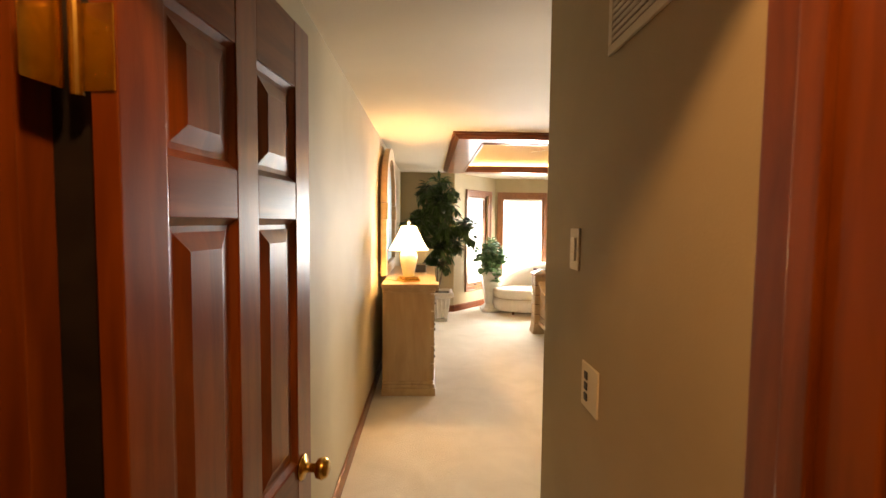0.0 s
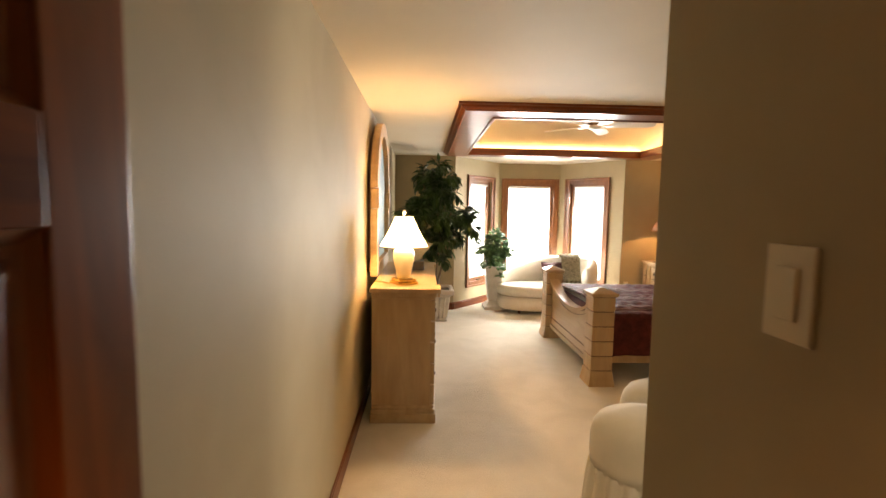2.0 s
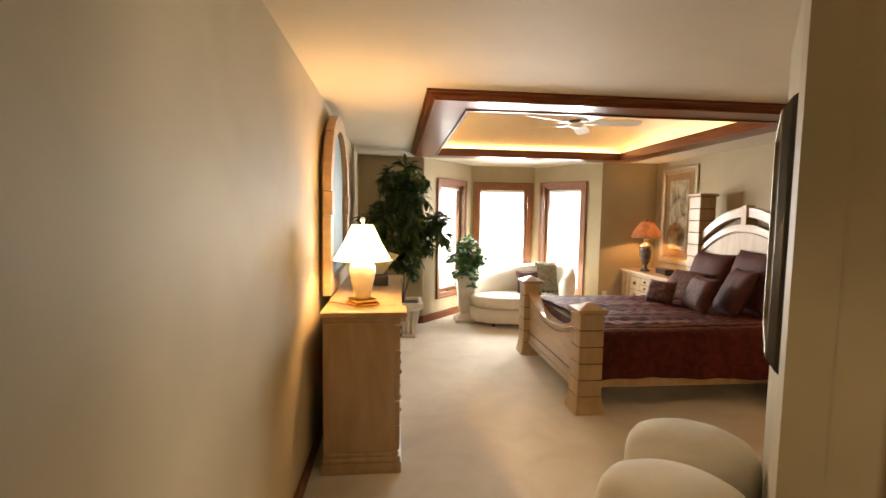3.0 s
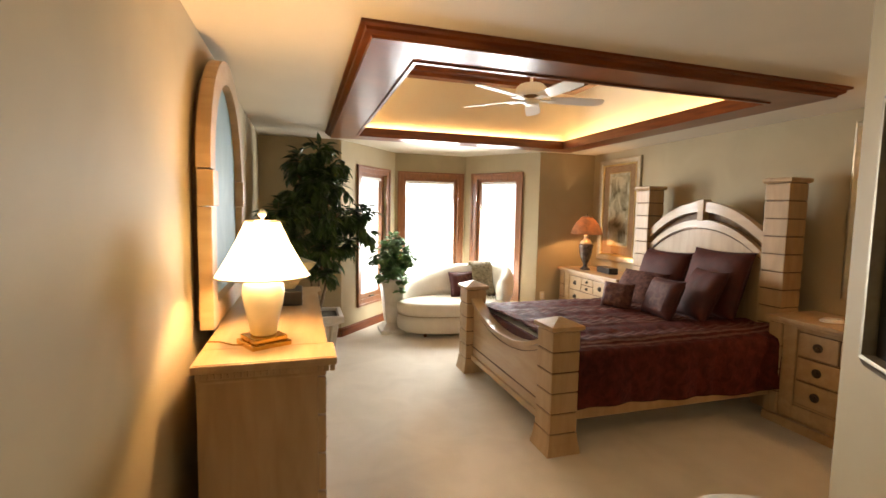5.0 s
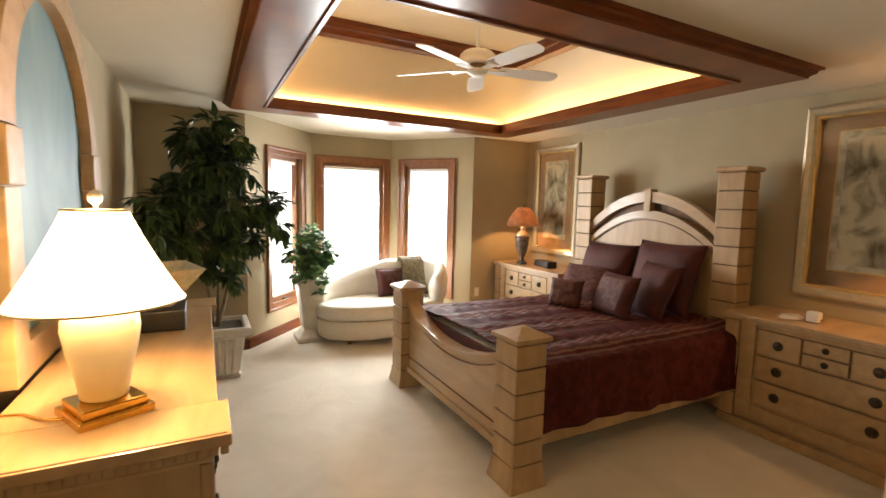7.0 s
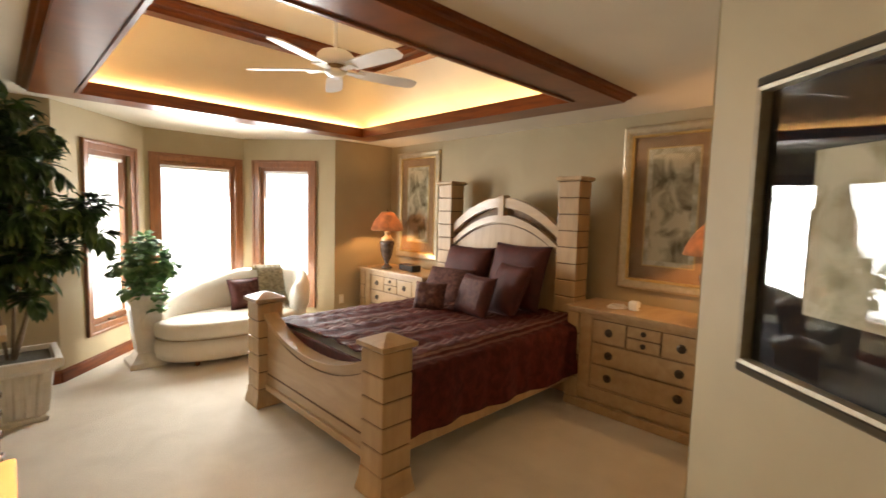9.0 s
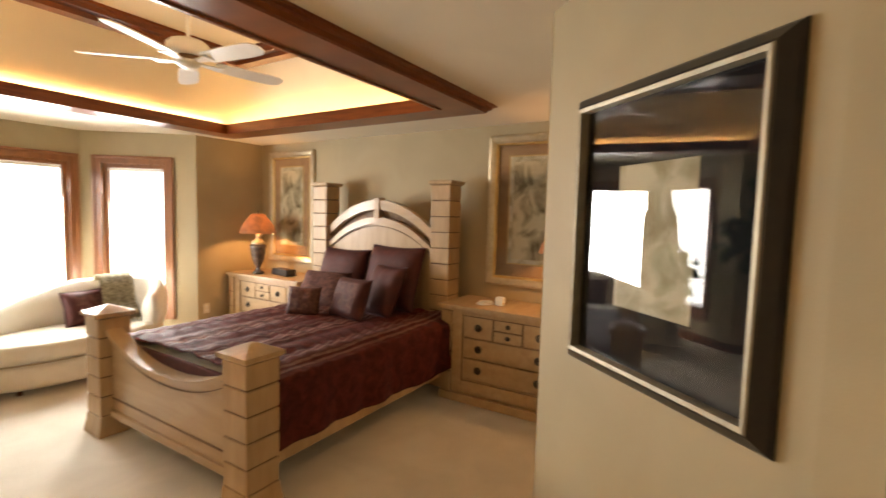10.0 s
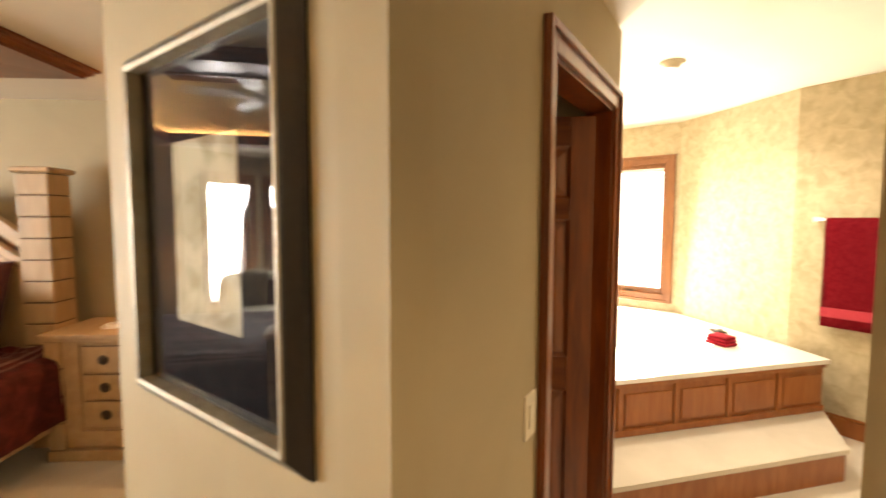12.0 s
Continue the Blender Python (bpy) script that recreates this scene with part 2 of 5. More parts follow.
def sheet(x0, x1, z0, z1, y, way=-1):
    """A single pane in x and z at depth y, whose face looks to -y, or to +y with way=1."""
    bm = bmesh.new()
    vs = [bm.verts.new(p) for p in ((x0, y, z0), (x1, y, z0), (x1, y, z1), (x0, y, z1))]
    bm.faces.new(vs if way < 0 else vs[::-1])
    return bm


def lathe(profile, seg=28, centre=(0, 0), square=False):
    """A turned body from (radius, height) pairs; square: four flat sides instead."""
    bm = bmesh.new()
    n = 4 if square else seg
    off = math.pi / 4 if square else 0
    k = math.sqrt(2) if square else 1
    rings = [[bm.verts.new((centre[0] + r * k * math.cos(2 * math.pi * i / n + off), centre[1] + r * k * math.sin(2 * math.pi * i / n + off), z)) for i in range(n)] for r, z in profile]
    for a, b in zip(rings, rings[1:]):
        for i in range(n):
            bm.faces.new((a[i], a[(i + 1) % n], b[(i + 1) % n], b[i]))
    bm.faces.new(rings[0][::-1]), bm.faces.new(rings[-1])
    bmesh.ops.recalc_face_normals(bm, faces=bm.faces[:])
    return bm


def tube(points, radius, seg=8):
    """A round bar along points; radius may be a list."""
    bm, rings = bmesh.new(), []
    pts = [Vector(p) for p in points]
    rad = radius if isinstance(radius, (list, tuple)) else [radius] * len(pts)
    for i, p in enumerate(pts):
        d = (pts[min(i + 1, len(pts) - 1)] - pts[max(i - 1, 0)]).normalized()
        q = d.to_track_quat("Z", "Y")
        rings.append([bm.verts.new(p + q @ Vector((rad[i] * math.cos(2 * math.pi * k / seg), rad[i] * math.sin(2 * math.pi * k / seg), 0))) for k in range(seg)])
    for a, b in zip(rings, rings[1:]):
        for k in range(seg):
            bm.faces.new((a[k], a[(k + 1) % seg], b[(k + 1) % seg], b[k]))
    bm.faces.new(rings[0][::-1]), bm.faces.new(rings[-1])
    return bm


def part(name, bm, material, parent=None, label="", smooth=False):
    me = bpy.data.meshes.new(name)
    bm.to_mesh(me)
    bm.free()
    me.materials.append(material)
    if smooth:
        for p in me.polygons:
            p.use_smooth = True
    ob = new(name, me)
    if parent is not None:
        ob.parent = parent
        if parent.type == "MESH":
            ob.matrix_parent_inverse = Matrix.Identity(4)
    if label:
        ob["label"] = label
    return ob


def thing(name, label, category, m=None, group=""):
    ob = new(name)
    ob.empty_display_size = 0.1
    if m is not None:
        ob.matrix_basis = m
    return tagged(ob, label, category, group)


def structure(name, bm, material, label, category):
    return tagged(part(name, bm, material), label, category, kind="structure")


def soft(bm, cuts=2):
    bmesh.ops.subdivide_edges(bm, edges=bm.edges[:], cuts=cuts, use_grid_fill=True)
    return bm

# ---- structure ----
structure("floor", box(-0.2, 8.8, -1.6, 10.4, -0.12, 0.0), M_CARPET, "cream cut-pile carpet over the whole floor", "floor")
structure("wall_left", box(1.0, LEFTX, -1.5, FARY + 0.12, 0, 2.4), M_WALL, "beige painted wall behind the dresser", "wall")
structure("wall_far_1", box(LEFTX, BAY[0][0], FARY, FARY + 0.12, 0, 2.4), M_WALL, "beige painted wall behind the ficus tree", "wall")
structure("wall_far_2", box(BAY[3][0], RIGHTX + 0.12, FARY, FARY + 0.12, 0, 2.4), M_WALL, "beige painted wall beside the bay windows", "wall")
structure("wall_bed", box(RIGHTX, RIGHTX + 0.12, 4.44, FARY, 0, 2.4), M_WALL, "beige painted wall behind the bed headboard", "wall")


def bay_wall(i):
    """One wall of the bay, with its window's opening through it."""
    (a, b), (p, u, w, yaw) = (BAY[i], BAY[i + 1]), PANES[i]
    length = (Vector(b) - Vector(a)).length
    s0 = (p - Vector((*a, 0))).length
    m = pose(a[0], a[1], 0, 0, 0, yaw)
    c = 0.075
    bm = box(0, s0 + c, 0, 0.14, 0, 2.4)
    box(s0 + w - c, length, 0, 0.14, 0, 2.4, bm=bm)
    box(s0 + c, s0 + w - c, 0, 0.14, 0, WIN_Z[0] + c, bm=bm)
    box(s0 + c, s0 + w - c, 0, 0.14, WIN_Z[1] - c, 2.4, bm=bm)
    bm.transform(m)
    structure(f"wall_bay_{i + 1}", bm, M_WALL, "pale beige bay wall around a tall window", "wall")
    bb = box(0, length, -0.014, 0, 0.0, 0.10, 0.004)
    box(0, length, -0.010, 0, 0.10, 0.115, 0.003, bm=bb)
    bb.transform(m)
    structure(f"baseboard_bay_{i + 1}", bb, M_CHERRY_H, "reddish brown wooden baseboard under the bay window", "baseboard")
    window(f"window_{i + 1}", m @ pose(s0, 0, 0), w, *WIN_Z)


def window(name, m, w, z0, z1, wood=None):
    """A casement window: stepped casing, sash and one pane. Local x along the wall, y outwards."""
    wood = wood or M_OAK
    win = tagged(new(name), "tall casement window with stepped stained-wood casing, bright outside", "window", kind="structure")
    win.matrix_basis = m
    for nm, x0, x1, a, b in (("casing", 0, 0.09, z0, z1), ("casing", w - 0.09, w, z0, z1), ("casing", 0.09, w - 0.09, z1 - 0.09, z1), ("casing", 0.09, w - 0.09, z0, z0 + 0.09)):
        up = (b - a) > (x1 - x0)
        bm = box(x0, x1, -0.016, 0.0, a, b, 0.004)
        if up:
            lo = x0 if x0 == 0 else x1 - 0.03
            box(lo, lo + 0.03, -0.032, -0.016, a, b, 0.006, bm=bm)
        else:
            lo = b - 0.03 if b == z1 else a
            box(x0 - 0.06, x1 + 0.06, -0.032, -0.016, lo, lo + 0.03, 0.006, bm=bm)
        part(nm, bm, wood, win)
    for x0, x1, a, b in ((0.076, 0.135, z0 + 0.076, z1 - 0.076), (w - 0.135, w - 0.076, z0 + 0.076, z1 - 0.076), (0.135, w - 0.135, z1 - 0.13, z1 - 0.076), (0.135, w - 0.135, z0 + 0.076, z0 + 0.14)):
        part("sash", box(x0, x1, 0.04, 0.10, a, b, 0.006), wood, win)
    pane = part("pane", sheet(0.135, w - 0.135, z0 + 0.14, z1 - 0.13, 0.07), M_GLASS, win)
    pane.visible_shadow = False
    part("blind_headrail", box(0.14, w - 0.14, 0.045, 0.066, z1 - 0.165, z1 - 0.132, 0.004), M_WHITE, win, "slim white blind headrail")
    part("crank_handle", box(w / 2 - 0.05, w / 2 + 0.05, 0.015, 0.04, z0 + 0.085, z0 + 0.105, 0.008), M_BRONZE, win, "dark metal crank handle")
    return win


for i in range(3):
    bay_wall(i)
# bright overcast distance outside the bay
bm = bmesh.new()
for i in range(13):
    a = math.radians(-20 + 220 * i / 12)
    bm.verts.new((3.4 + 3.2 * math.cos(a), 10.3 + 2.6 * math.sin(a), -0.6)), bm.verts.new((3.4 + 3.2 * math.cos(a), 10.3 + 2.6 * math.sin(a), 4.0))
bm.verts.ensure_lookup_table()
for i in range(12):
    bm.faces.new([bm.verts[k] for k in (2 * i, 2 * i + 2, 2 * i + 3, 2 * i + 1)])
structure("backdrop", bm, M_OUT, "bright white overcast daylight outside the windows", "backdrop")


def ceiling_slab():
    """The flat ceiling with the opening of the raised tray left free."""
    x0, x1, y0, y1 = 1.95, 4.77, 5.54, 8.45
    bm = box(1.0, x0, 2.72, 10.4, CEIL, CEIL + 0.08)
    box(x1, 5.7, 2.72, 10.4, CEIL, CEIL + 0.08, bm=bm)
    box(x0, x1, 2.72, y0, CEIL, CEIL + 0.08, bm=bm)
    box(x0, x1, y1, 10.4, CEIL, CEIL + 0.08, bm=bm)
    box(-0.2, 2.9, -1.6, 2.72, CEIL, CEIL + 0.08, bm=bm)
    return bm


structure("ceiling", ceiling_slab(), M_CEIL, "smooth off-white painted ceiling", "ceiling")
structure("ceiling_bath", box(2.8, 8.8, -1.6, 2.8, 2.54, 2.62), M_CEIL_LIT, "bright off-white bathroom ceiling", "ceiling")


def tray():
    """Raised ceiling above the bed: sides that slope up to a flat top, with rounded corners."""
    bm, rings = bmesh.new(), []
    steps = 12
    for k in range(-1, steps + 1):
        f = max(0, k) / steps
        out = 0.08 if k < 0 else 0.0
        rise, run = f, f
        x0, x1 = 1.94 - out + 0.46 * run, 4.78 + out - 0.46 * run
        y0, y1 = 5.53 - out + 0.60 * run, 8.46 + out - 0.74 * run
        rad = 0.04 if k < 0 else 0.30 - 0.12 * f
        ring = []
        for cx, cy, a0 in ((x1 - rad, y1 - rad, 0), (x0 + rad, y1 - rad, 90), (x0 + rad, y0 + rad, 180), (x1 - rad, y0 + rad, 270)):
            for q in range(7):
                a = radians(a0 + 15 * q)
                ring.append(bm.verts.new((cx + rad * math.cos(a), cy + rad * math.sin(a), 2.404 + 0.536 * rise)))
        rings.append(ring)
    n = len(rings[0])
    for p, q in zip(rings, rings[1:]):
        for i in range(n):
            bm.faces.new((p[i], p[(i + 1) % n], q[(i + 1) % n], q[i]))
    bm.faces.new(rings[-1])
    for f in bm.faces:
        f.smooth = True
    bmesh.ops.recalc_face_normals(bm, faces=bm.faces[:])
    return bm


structure("ceiling_tray", tray(), M_TRAY, "raised sloped tray ceiling washed by hidden cove light", "ceiling")

# cherry frame round the tray: mitred lengths with crown, soffit and inner lip
frame_ob = thing("ceiling_frame", "glossy dark cherry wood frame around the tray ceiling", "ceiling frame", pose(3.359, 6.995, 2.40))
PROFILE = [(0.0, 0.0), (0.0, -0.014), (0.022, -0.020), (0.026, -0.034), (0.052, -0.048), (0.056, -0.060), (0.30, -0.056), (0.304, -0.066), (0.325, -0.066), (0.325, 0.030), (0.300, 0.034), (0.296, 0.004), (0.125, 0.004), (0.121, 0.0)]


def mitred(x0, x1, y0, y1, profile):
    """Four mitred lengths along a rectangle; the profile runs inwards (first number) and up."""
    out = []
    corners = [(x0, y0, 1, 1), (x1, y0, -1, 1), (x1, y1, -1, -1), (x0, y1, 1, -1)]
    for i in range(4):
        bm = bmesh.new()
        ends = []
        for x, y, sx, sy in (corners[i], corners[(i + 1) % 4]):
            ends.append([bm.verts.new((x + sx * d, y + sy * d, z)) for d, z in profile])
        n = len(profile)
        for k in range(n):
            bm.faces.new((ends[0][k], ends[1][k], ends[1][(k + 1) % n], ends[0][(k + 1) % n]))
        bm.faces.new(ends[0]), bm.faces.new(ends[1][::-1])
        bmesh.ops.recalc_face_normals(bm, faces=bm.faces[:])
        out.append(bm)
    return out


for bm in mitred(-1.531, 1.531, -1.578, 1.578, PROFILE):
    part("frame_length", bm, M_CHERRY_H, frame_ob)
tier = thing("ceiling_moulding", "dark cherry wood moulding on the raised ceiling", "moulding", pose(3.35, 6.92, 2.94))
for bm in mitred(-1.02, 1.02, -0.83, 0.83, [(0, -0.075), (0, -0.012), (0.03, 0.0), (0.17, 0.0), (0.17, -0.02), (0.15, -0.03), (0.14, -0.06), (0.10, -0.07), (0.09, -0.10), (0.02, -0.11)]):
    part("moulding_length", bm, M_CHERRY_H, tier)

# entrance wall, jambs and hall behind it
DX0, DX1, DY0, DY1 = 1.135, 2.020, 1.50, 1.66
bm = box(LEFTX, 2.9, DY0, DY1, 2.06, CEIL)
box(DX1 + 0.02, 2.9, DY0, DY1, 0, 2.06, bm=bm)
structure("wall_entrance", bm, M_WALL, "beige wall around the bedroom door opening", "wall")
structure("wall_corridor", box(2.035, 2.885, DY1, 2.74, 0, 2.54), M_WALL, "beige wall of the entry passage", "wall")
structure("wall_hall_right", box(2.78, 2.883, -1.6, 2.735, 0, 2.54), M_WALL, "beige partition wall", "wall")
structure("wall_hall_back", box(1.0, 2.9, -1.62, -1.5, 0, 2.4), M_WALL, "beige wall at the back of the hall", "wall")
jamb = tagged(new("door_frame_1"), "cherry-stained wooden door frame with stops", "door frame", kind="structure")
for nm, bm in (
    ("jamb", box(LEFTX + 0.002, DX0, DY0 - 0.005, DY1 + 0.005, 0, 2.05, 0.003)),
    ("jamb", box(DX1, DX1 + 0.022, DY0 - 0.005, DY1 + 0.005, 0, 2.05, 0.003)),
    ("jamb", box(LEFTX + 0.001, DX0 - 0.003, DY1 + 0.006, 1.722, 0, 2.05, 0.003)),
    # black strip that stands in for the shade between jamb and door leaf
    ("gap_shade", box(LEFTX + 0.001, 1.200, 1.7225, 1.728, 0, 2.05)),
    ("head", box(LEFTX + 0.002, DX1 + 0.022, DY0 - 0.005, DY1 + 0.005, 2.05, 2.07, 0.003)),
    ("stop", box(DX0, DX0 + 0.012, DY0 + 0.05, DY0 + 0.10, 0, 2.05, 0.003)),
    ("stop", box(DX1 - 0.012, DX1, DY0 + 0.06, DY0 + 0.10, 0, 2.05, 0.003)),
    ("casing", box(DX1 + 0.004, DX1 + 0.085, DY0 - 0.022, DY0 - 0.006, 0, 2.12, 0.006)),
):
    part(nm, bm, M_BLACK if nm == "gap_shade" else M_CHERRY, jamb)


def six_panel(name, label, m, w=0.80, h=2.03, hinges=True):
    """A six-panel door leaf: x along its width from the hinge, y its thickness."""
    d = tagged(new(name), label, "door", kind="structure")
    d.matrix_basis = m
    st, t = 0.1375 * w, 0.036
    cols = ((st, 0.4375 * w), (0.5625 * w, w - st))
    rows = ((0.24, 0.80), (0.95, 1.56), (1.65, 1.875))
    for x0, x1 in ((0, st), (w - st, w), (cols[0][1], cols[1][0])):
        part("stile", box(x0, x1, 0, t, 0.008, h, 0.002), M_CHERRY, d)
    for z0, z1 in ((0.008, rows[0][0]), (rows[0][1], rows[1][0]), (rows[1][1], rows[2][0]), (rows[2][1], h)):
        for x0, x1 in cols:
            part("rail", box(x0, x1, 0.0005, t - 0.0005, z0, z1, 0.002), M_CHERRY_H, d)
    for x0, x1 in cols:
        for z0, z1 in rows:
            bm = bmesh.new()
            ring = []
            for inset, y in ((0.0, 0.004), (0.012, 0.012), (0.022, 0.012), (0.052, 0.003)):
                ring.append([bm.verts.new((x, y, z)) for x, z in ((x0 + inset, z0 + inset), (x1 - inset, z0 + inset), (x1 - inset, z1 - inset), (x0 + inset, z1 - inset))])
            for a, b in zip(ring, ring[1:]):
                for k in range(4):
                    bm.faces.new((a[k], a[(k + 1) % 4], b[(k + 1) % 4], b[k]))
            bm.faces.new(ring[-1])
            geo = bmesh.ops.duplicate(bm, geom=bm.verts[:] + bm.edges[:] + bm.faces[:])["geom"]
            for v in geo:
                if isinstance(v, bmesh.types.BMVert):
                    v.co.y = t - v.co.y
            bmesh.ops.recalc_face_normals(bm, faces=bm.faces[:])
            part("panel", bm, M_CHERRY, d)
    for side in (0, 1):
        y = -1 if side == 0 else 1
        base = 0 if side == 0 else t
        prof = [(0.032, 0.0), (0.032, 0.006), (0.012, 0.010), (0.011, 0.035), (0.024, 0.042), (0.028, 0.056), (0.020, 0.068), (0.006, 0.070)]
        bm = lathe(prof, 20)
        bm.transform(pose(w - 0.065, base, 0.93, -90 * y, 0, 0))
        part("knob", bm, M_BRASS, d, "polished brass knob", smooth=True)
    for z in (0.25, 0.98, 1.713) if hinges else ():
        bm = box(-0.002, 0.0, 0.002, 0.042, z, z + 0.105, 0.0008)
        box(-0.066, -0.010, 0.0595, 0.0615, z, z + 0.105, 0.0008, bm=bm)
        join(bm, tube([(-0.005, 0.049, z - 0.006), (-0.005, 0.049, z + 0.111)], 0.0075, 12))
        for sz in (0.018, 0.072):
            for y in (0.012, 0.026):
                box(-0.0035, -0.002, y - 0.003, y + 0.003, z + sz - 0.003, z + sz + 0.003, 0.001, bm=bm)
        part("hinge", bm, M_BRASS, d, "brass butt hinge")
    return d


# entry door, swung back almost flat to the left wall (local x along +y of the room)
six_panel("door_1", "open glossy dark cherry six-panel door with brass knob", pose(1.236, 1.69, 0, 0, 0, 83.9), 0.634)

# baseboards
def baseboard(name, x0, x1, y0, y1):
    bm = box(x0, x1, y0, y1, 0, 0.10, 0.004)
    cx, cy = (x1 - x0) * 0.25, (y1 - y0) * 0.25
    if abs(x1 - x0) < abs(y1 - y0):
        box(x0 + cx, x1 - cx, y0, y1, 0.10, 0.115, 0.003, bm=bm)
    else:
        box(x0, x1, y0 + cy, y1 - cy, 0.10, 0.115, 0.003, bm=bm)
    structure(name, bm, M_CHERRY_H, "reddish brown wooden baseboard", "baseboard")


baseboard("baseboard_left", LEFTX, LEFTX + 0.014, DY1 + 0.01, FARY)
baseboard("baseboard_far_1", LEFTX + 0.014, BAY[0][0], FARY - 0.014, FARY)
baseboard("baseboard_far_2", BAY[3][0], RIGHTX, FARY - 0.014, FARY)
baseboard("baseboard_bed", RIGHTX - 0.014, RIGHTX, 4.56, FARY - 0.014)
baseboard("baseboard_corridor", 2.021, 2.035, DY1 + 0.01, 2.74)

# angled closet: picture wall and door wall meet at the near corner
NEAR, FARC = Vector((2.793, 3.642, 0)), Vector((3.570, 4.558, 0))
PIC_YAW = math.degrees(math.atan2(FARC.y - NEAR.y, FARC.x - NEAR.x))
PIC_LEN = (FARC - NEAR).length
M_PICW = pose(NEAR.x, NEAR.y, 0, 0, 0, PIC_YAW)  # x along the wall, +y into the room
bm = box(0, PIC_LEN, -0.11, 0, 0, CEIL)
bmesh.ops.bevel(bm, geom=[e for e in bm.edges if abs(e.verts[0].co.z - e.verts[1].co.z) > 1 and e.verts[0].co.y > -0.05 and e.verts[0].co.x > 0.5], offset=0.02, segments=3, affect="EDGES")
bm.transform(M_PICW)
structure("wall_picture", bm, M_WALL, "angled beige wall carrying the large framed picture", "wall")
structure("wall_closet_back", box(FARC.x + 0.002, RIGHTX, 4.44, 4.552, 0, CEIL), M_WALL, "beige wall beside the nightstand", "wall")
DOOR_YAW = -35.3
M_DOORW = pose(NEAR.x, NEAR.y, 0, 0, 0, DOOR_YAW)  # x along the wall, -y to the passage
DW_LEN, O0, O1, OH = 1.66, 0.735, 1.535, 2.04
bm = box(0.001, O0, 0, 0.11, 0, CEIL)
box(O1, DW_LEN, 0, 0.11, 0, CEIL, bm=bm)
box(O0, O1, 0, 0.11, OH, CEIL, bm=bm)
bm.transform(M_DOORW)
structure("wall_closet_door", bm, M_WALL, "shaded beige wall around the closet door", "wall")
fr = tagged(new("door_frame_2"), "dark cherry casing around the closet door opening", "door frame", kind="structure")
fr.matrix_basis = M_DOORW
for x0, x1, z0, z1 in ((O0 - 0.075, O0 + 0.004, 0, OH + 0.075), (O1 - 0.004, O1 + 0.075, 0, OH + 0.075), (O0 + 0.004, O1 - 0.004, OH - 0.004, OH + 0.075)):
    bm = box(x0, x1, -0.016, -0.001, z0, z1, 0.004)
    if z0 == 0:
        e = x0 if x0 < 1 else x1 - 0.026
        box(e, e + 0.026, -0.028, -0.016, z0, z1, 0.006, bm=bm)
    else:
        box(x0 - 0.05, x1 + 0.05, -0.028, -0.016, z1 - 0.026, z1, 0.006, bm=bm)
    part("casing", bm, M_CHERRY, fr)
for x0, x1, z0, z1 in ((O0, O0 + 0.018, 0, OH), (O1 - 0.018, O1, 0, OH), (O0 + 0.018, O1 - 0.018, OH - 0.018, OH)):
    part("jamb", box(x0, x1, 0.0, 0.112, z0, z1, 0.002), M_CHERRY, fr)
six_panel("door_2", "dark cherry six-panel closet door standing ajar inwards", M_DOORW @ pose(O1 - 0.03, 0.075, 0, 0, 0, 118), 0.74, 2.0, hinges=False)
structure("wall_closet_side", box(4.16, 4.26, 2.76, 4.44, 0, 2.54), M_WALL, "beige closet side wall", "wall")

# ---- bathroom shell ----
structure("wall_bath_north", box(4.17, 8.7, 2.70, 2.755, 0, 2.54), M_BATHWALL, "mottled tan wallpapered bathroom wall", "wall")
B1, B2 = Vector((5.45, 0.72, 0)), Vector((6.70, 0.90, 0))


def bath_wall(name, a, yaw, length, label):
    bm = box(0, length, -0.10, 0, 0, 2.54)
    bm.transform(pose(a.x, a.y, 0, 0, 0, yaw))
    structure(name, bm, M_BATHWALL, label, "wall")


bath_wall("wall_bath_tub", B1, math.degrees(math.atan2(0.18, 1.25)), (B2 - B1).length, "pale mottled wallpaper above the tub deck")
T_YAW = 30
tw0 = B1 - Vector((math.cos(radians(T_YAW)), math.sin(radians(T_YAW)), 0)) * 2.4
bath_wall("wall_bath_towel", tw0, T_YAW, 2.4, "mottled tan wallpaper behind the towel bar")
structure("wall_bath_south", box(2.9, 3.6, -0.6, -0.48, 0, 2.54), M_BATHWALL, "mottled tan bathroom wall", "wall")
bb = box(0, 2.4, 0, 0.016, 0.0, 0.12, 0.004)
box(0, 2.4, 0, 0.010, 0.12, 0.14, 0.003, bm=bb)
bb.transform(pose(tw0.x, tw0.y, 0, 0, 0, T_YAW))
structure("baseboard_bath", bb, M_BATHWOOD, "reddish wooden bathroom baseboard", "baseboard")
MW = pose(B2.x, B2.y, 0, 0, 0, 45)  # window wall, x along it, -y outwards
bm = box(0, 0.12, -0.12, 0, 0, 2.54)
box(0.86, 2.6, -0.12, 0, 0, 2.54, bm=bm)
box(0.12, 0.86, -0.12, 0, 0, 0.74, bm=bm)
box(0.12, 0.86, -0.12, 0, 2.14, 2.54, bm=bm)
bm.transform(MW)
structure("wall_bath_window", bm, M_BATHWALL, "pale wallpapered wall around the tub window", "wall")
window("window_4", MW @ pose(0.94, 0, 0, 0, 0, 180), 0.90, 0.66, 2.22, M_OAK)
bm = box(-0.6, 2.2, -0.62, -0.60, 0.2, 3.0)
bm.transform(MW)
structure("backdrop_bath", bm, M_OUT, "bright white daylight outside the bathroom window", "backdrop")

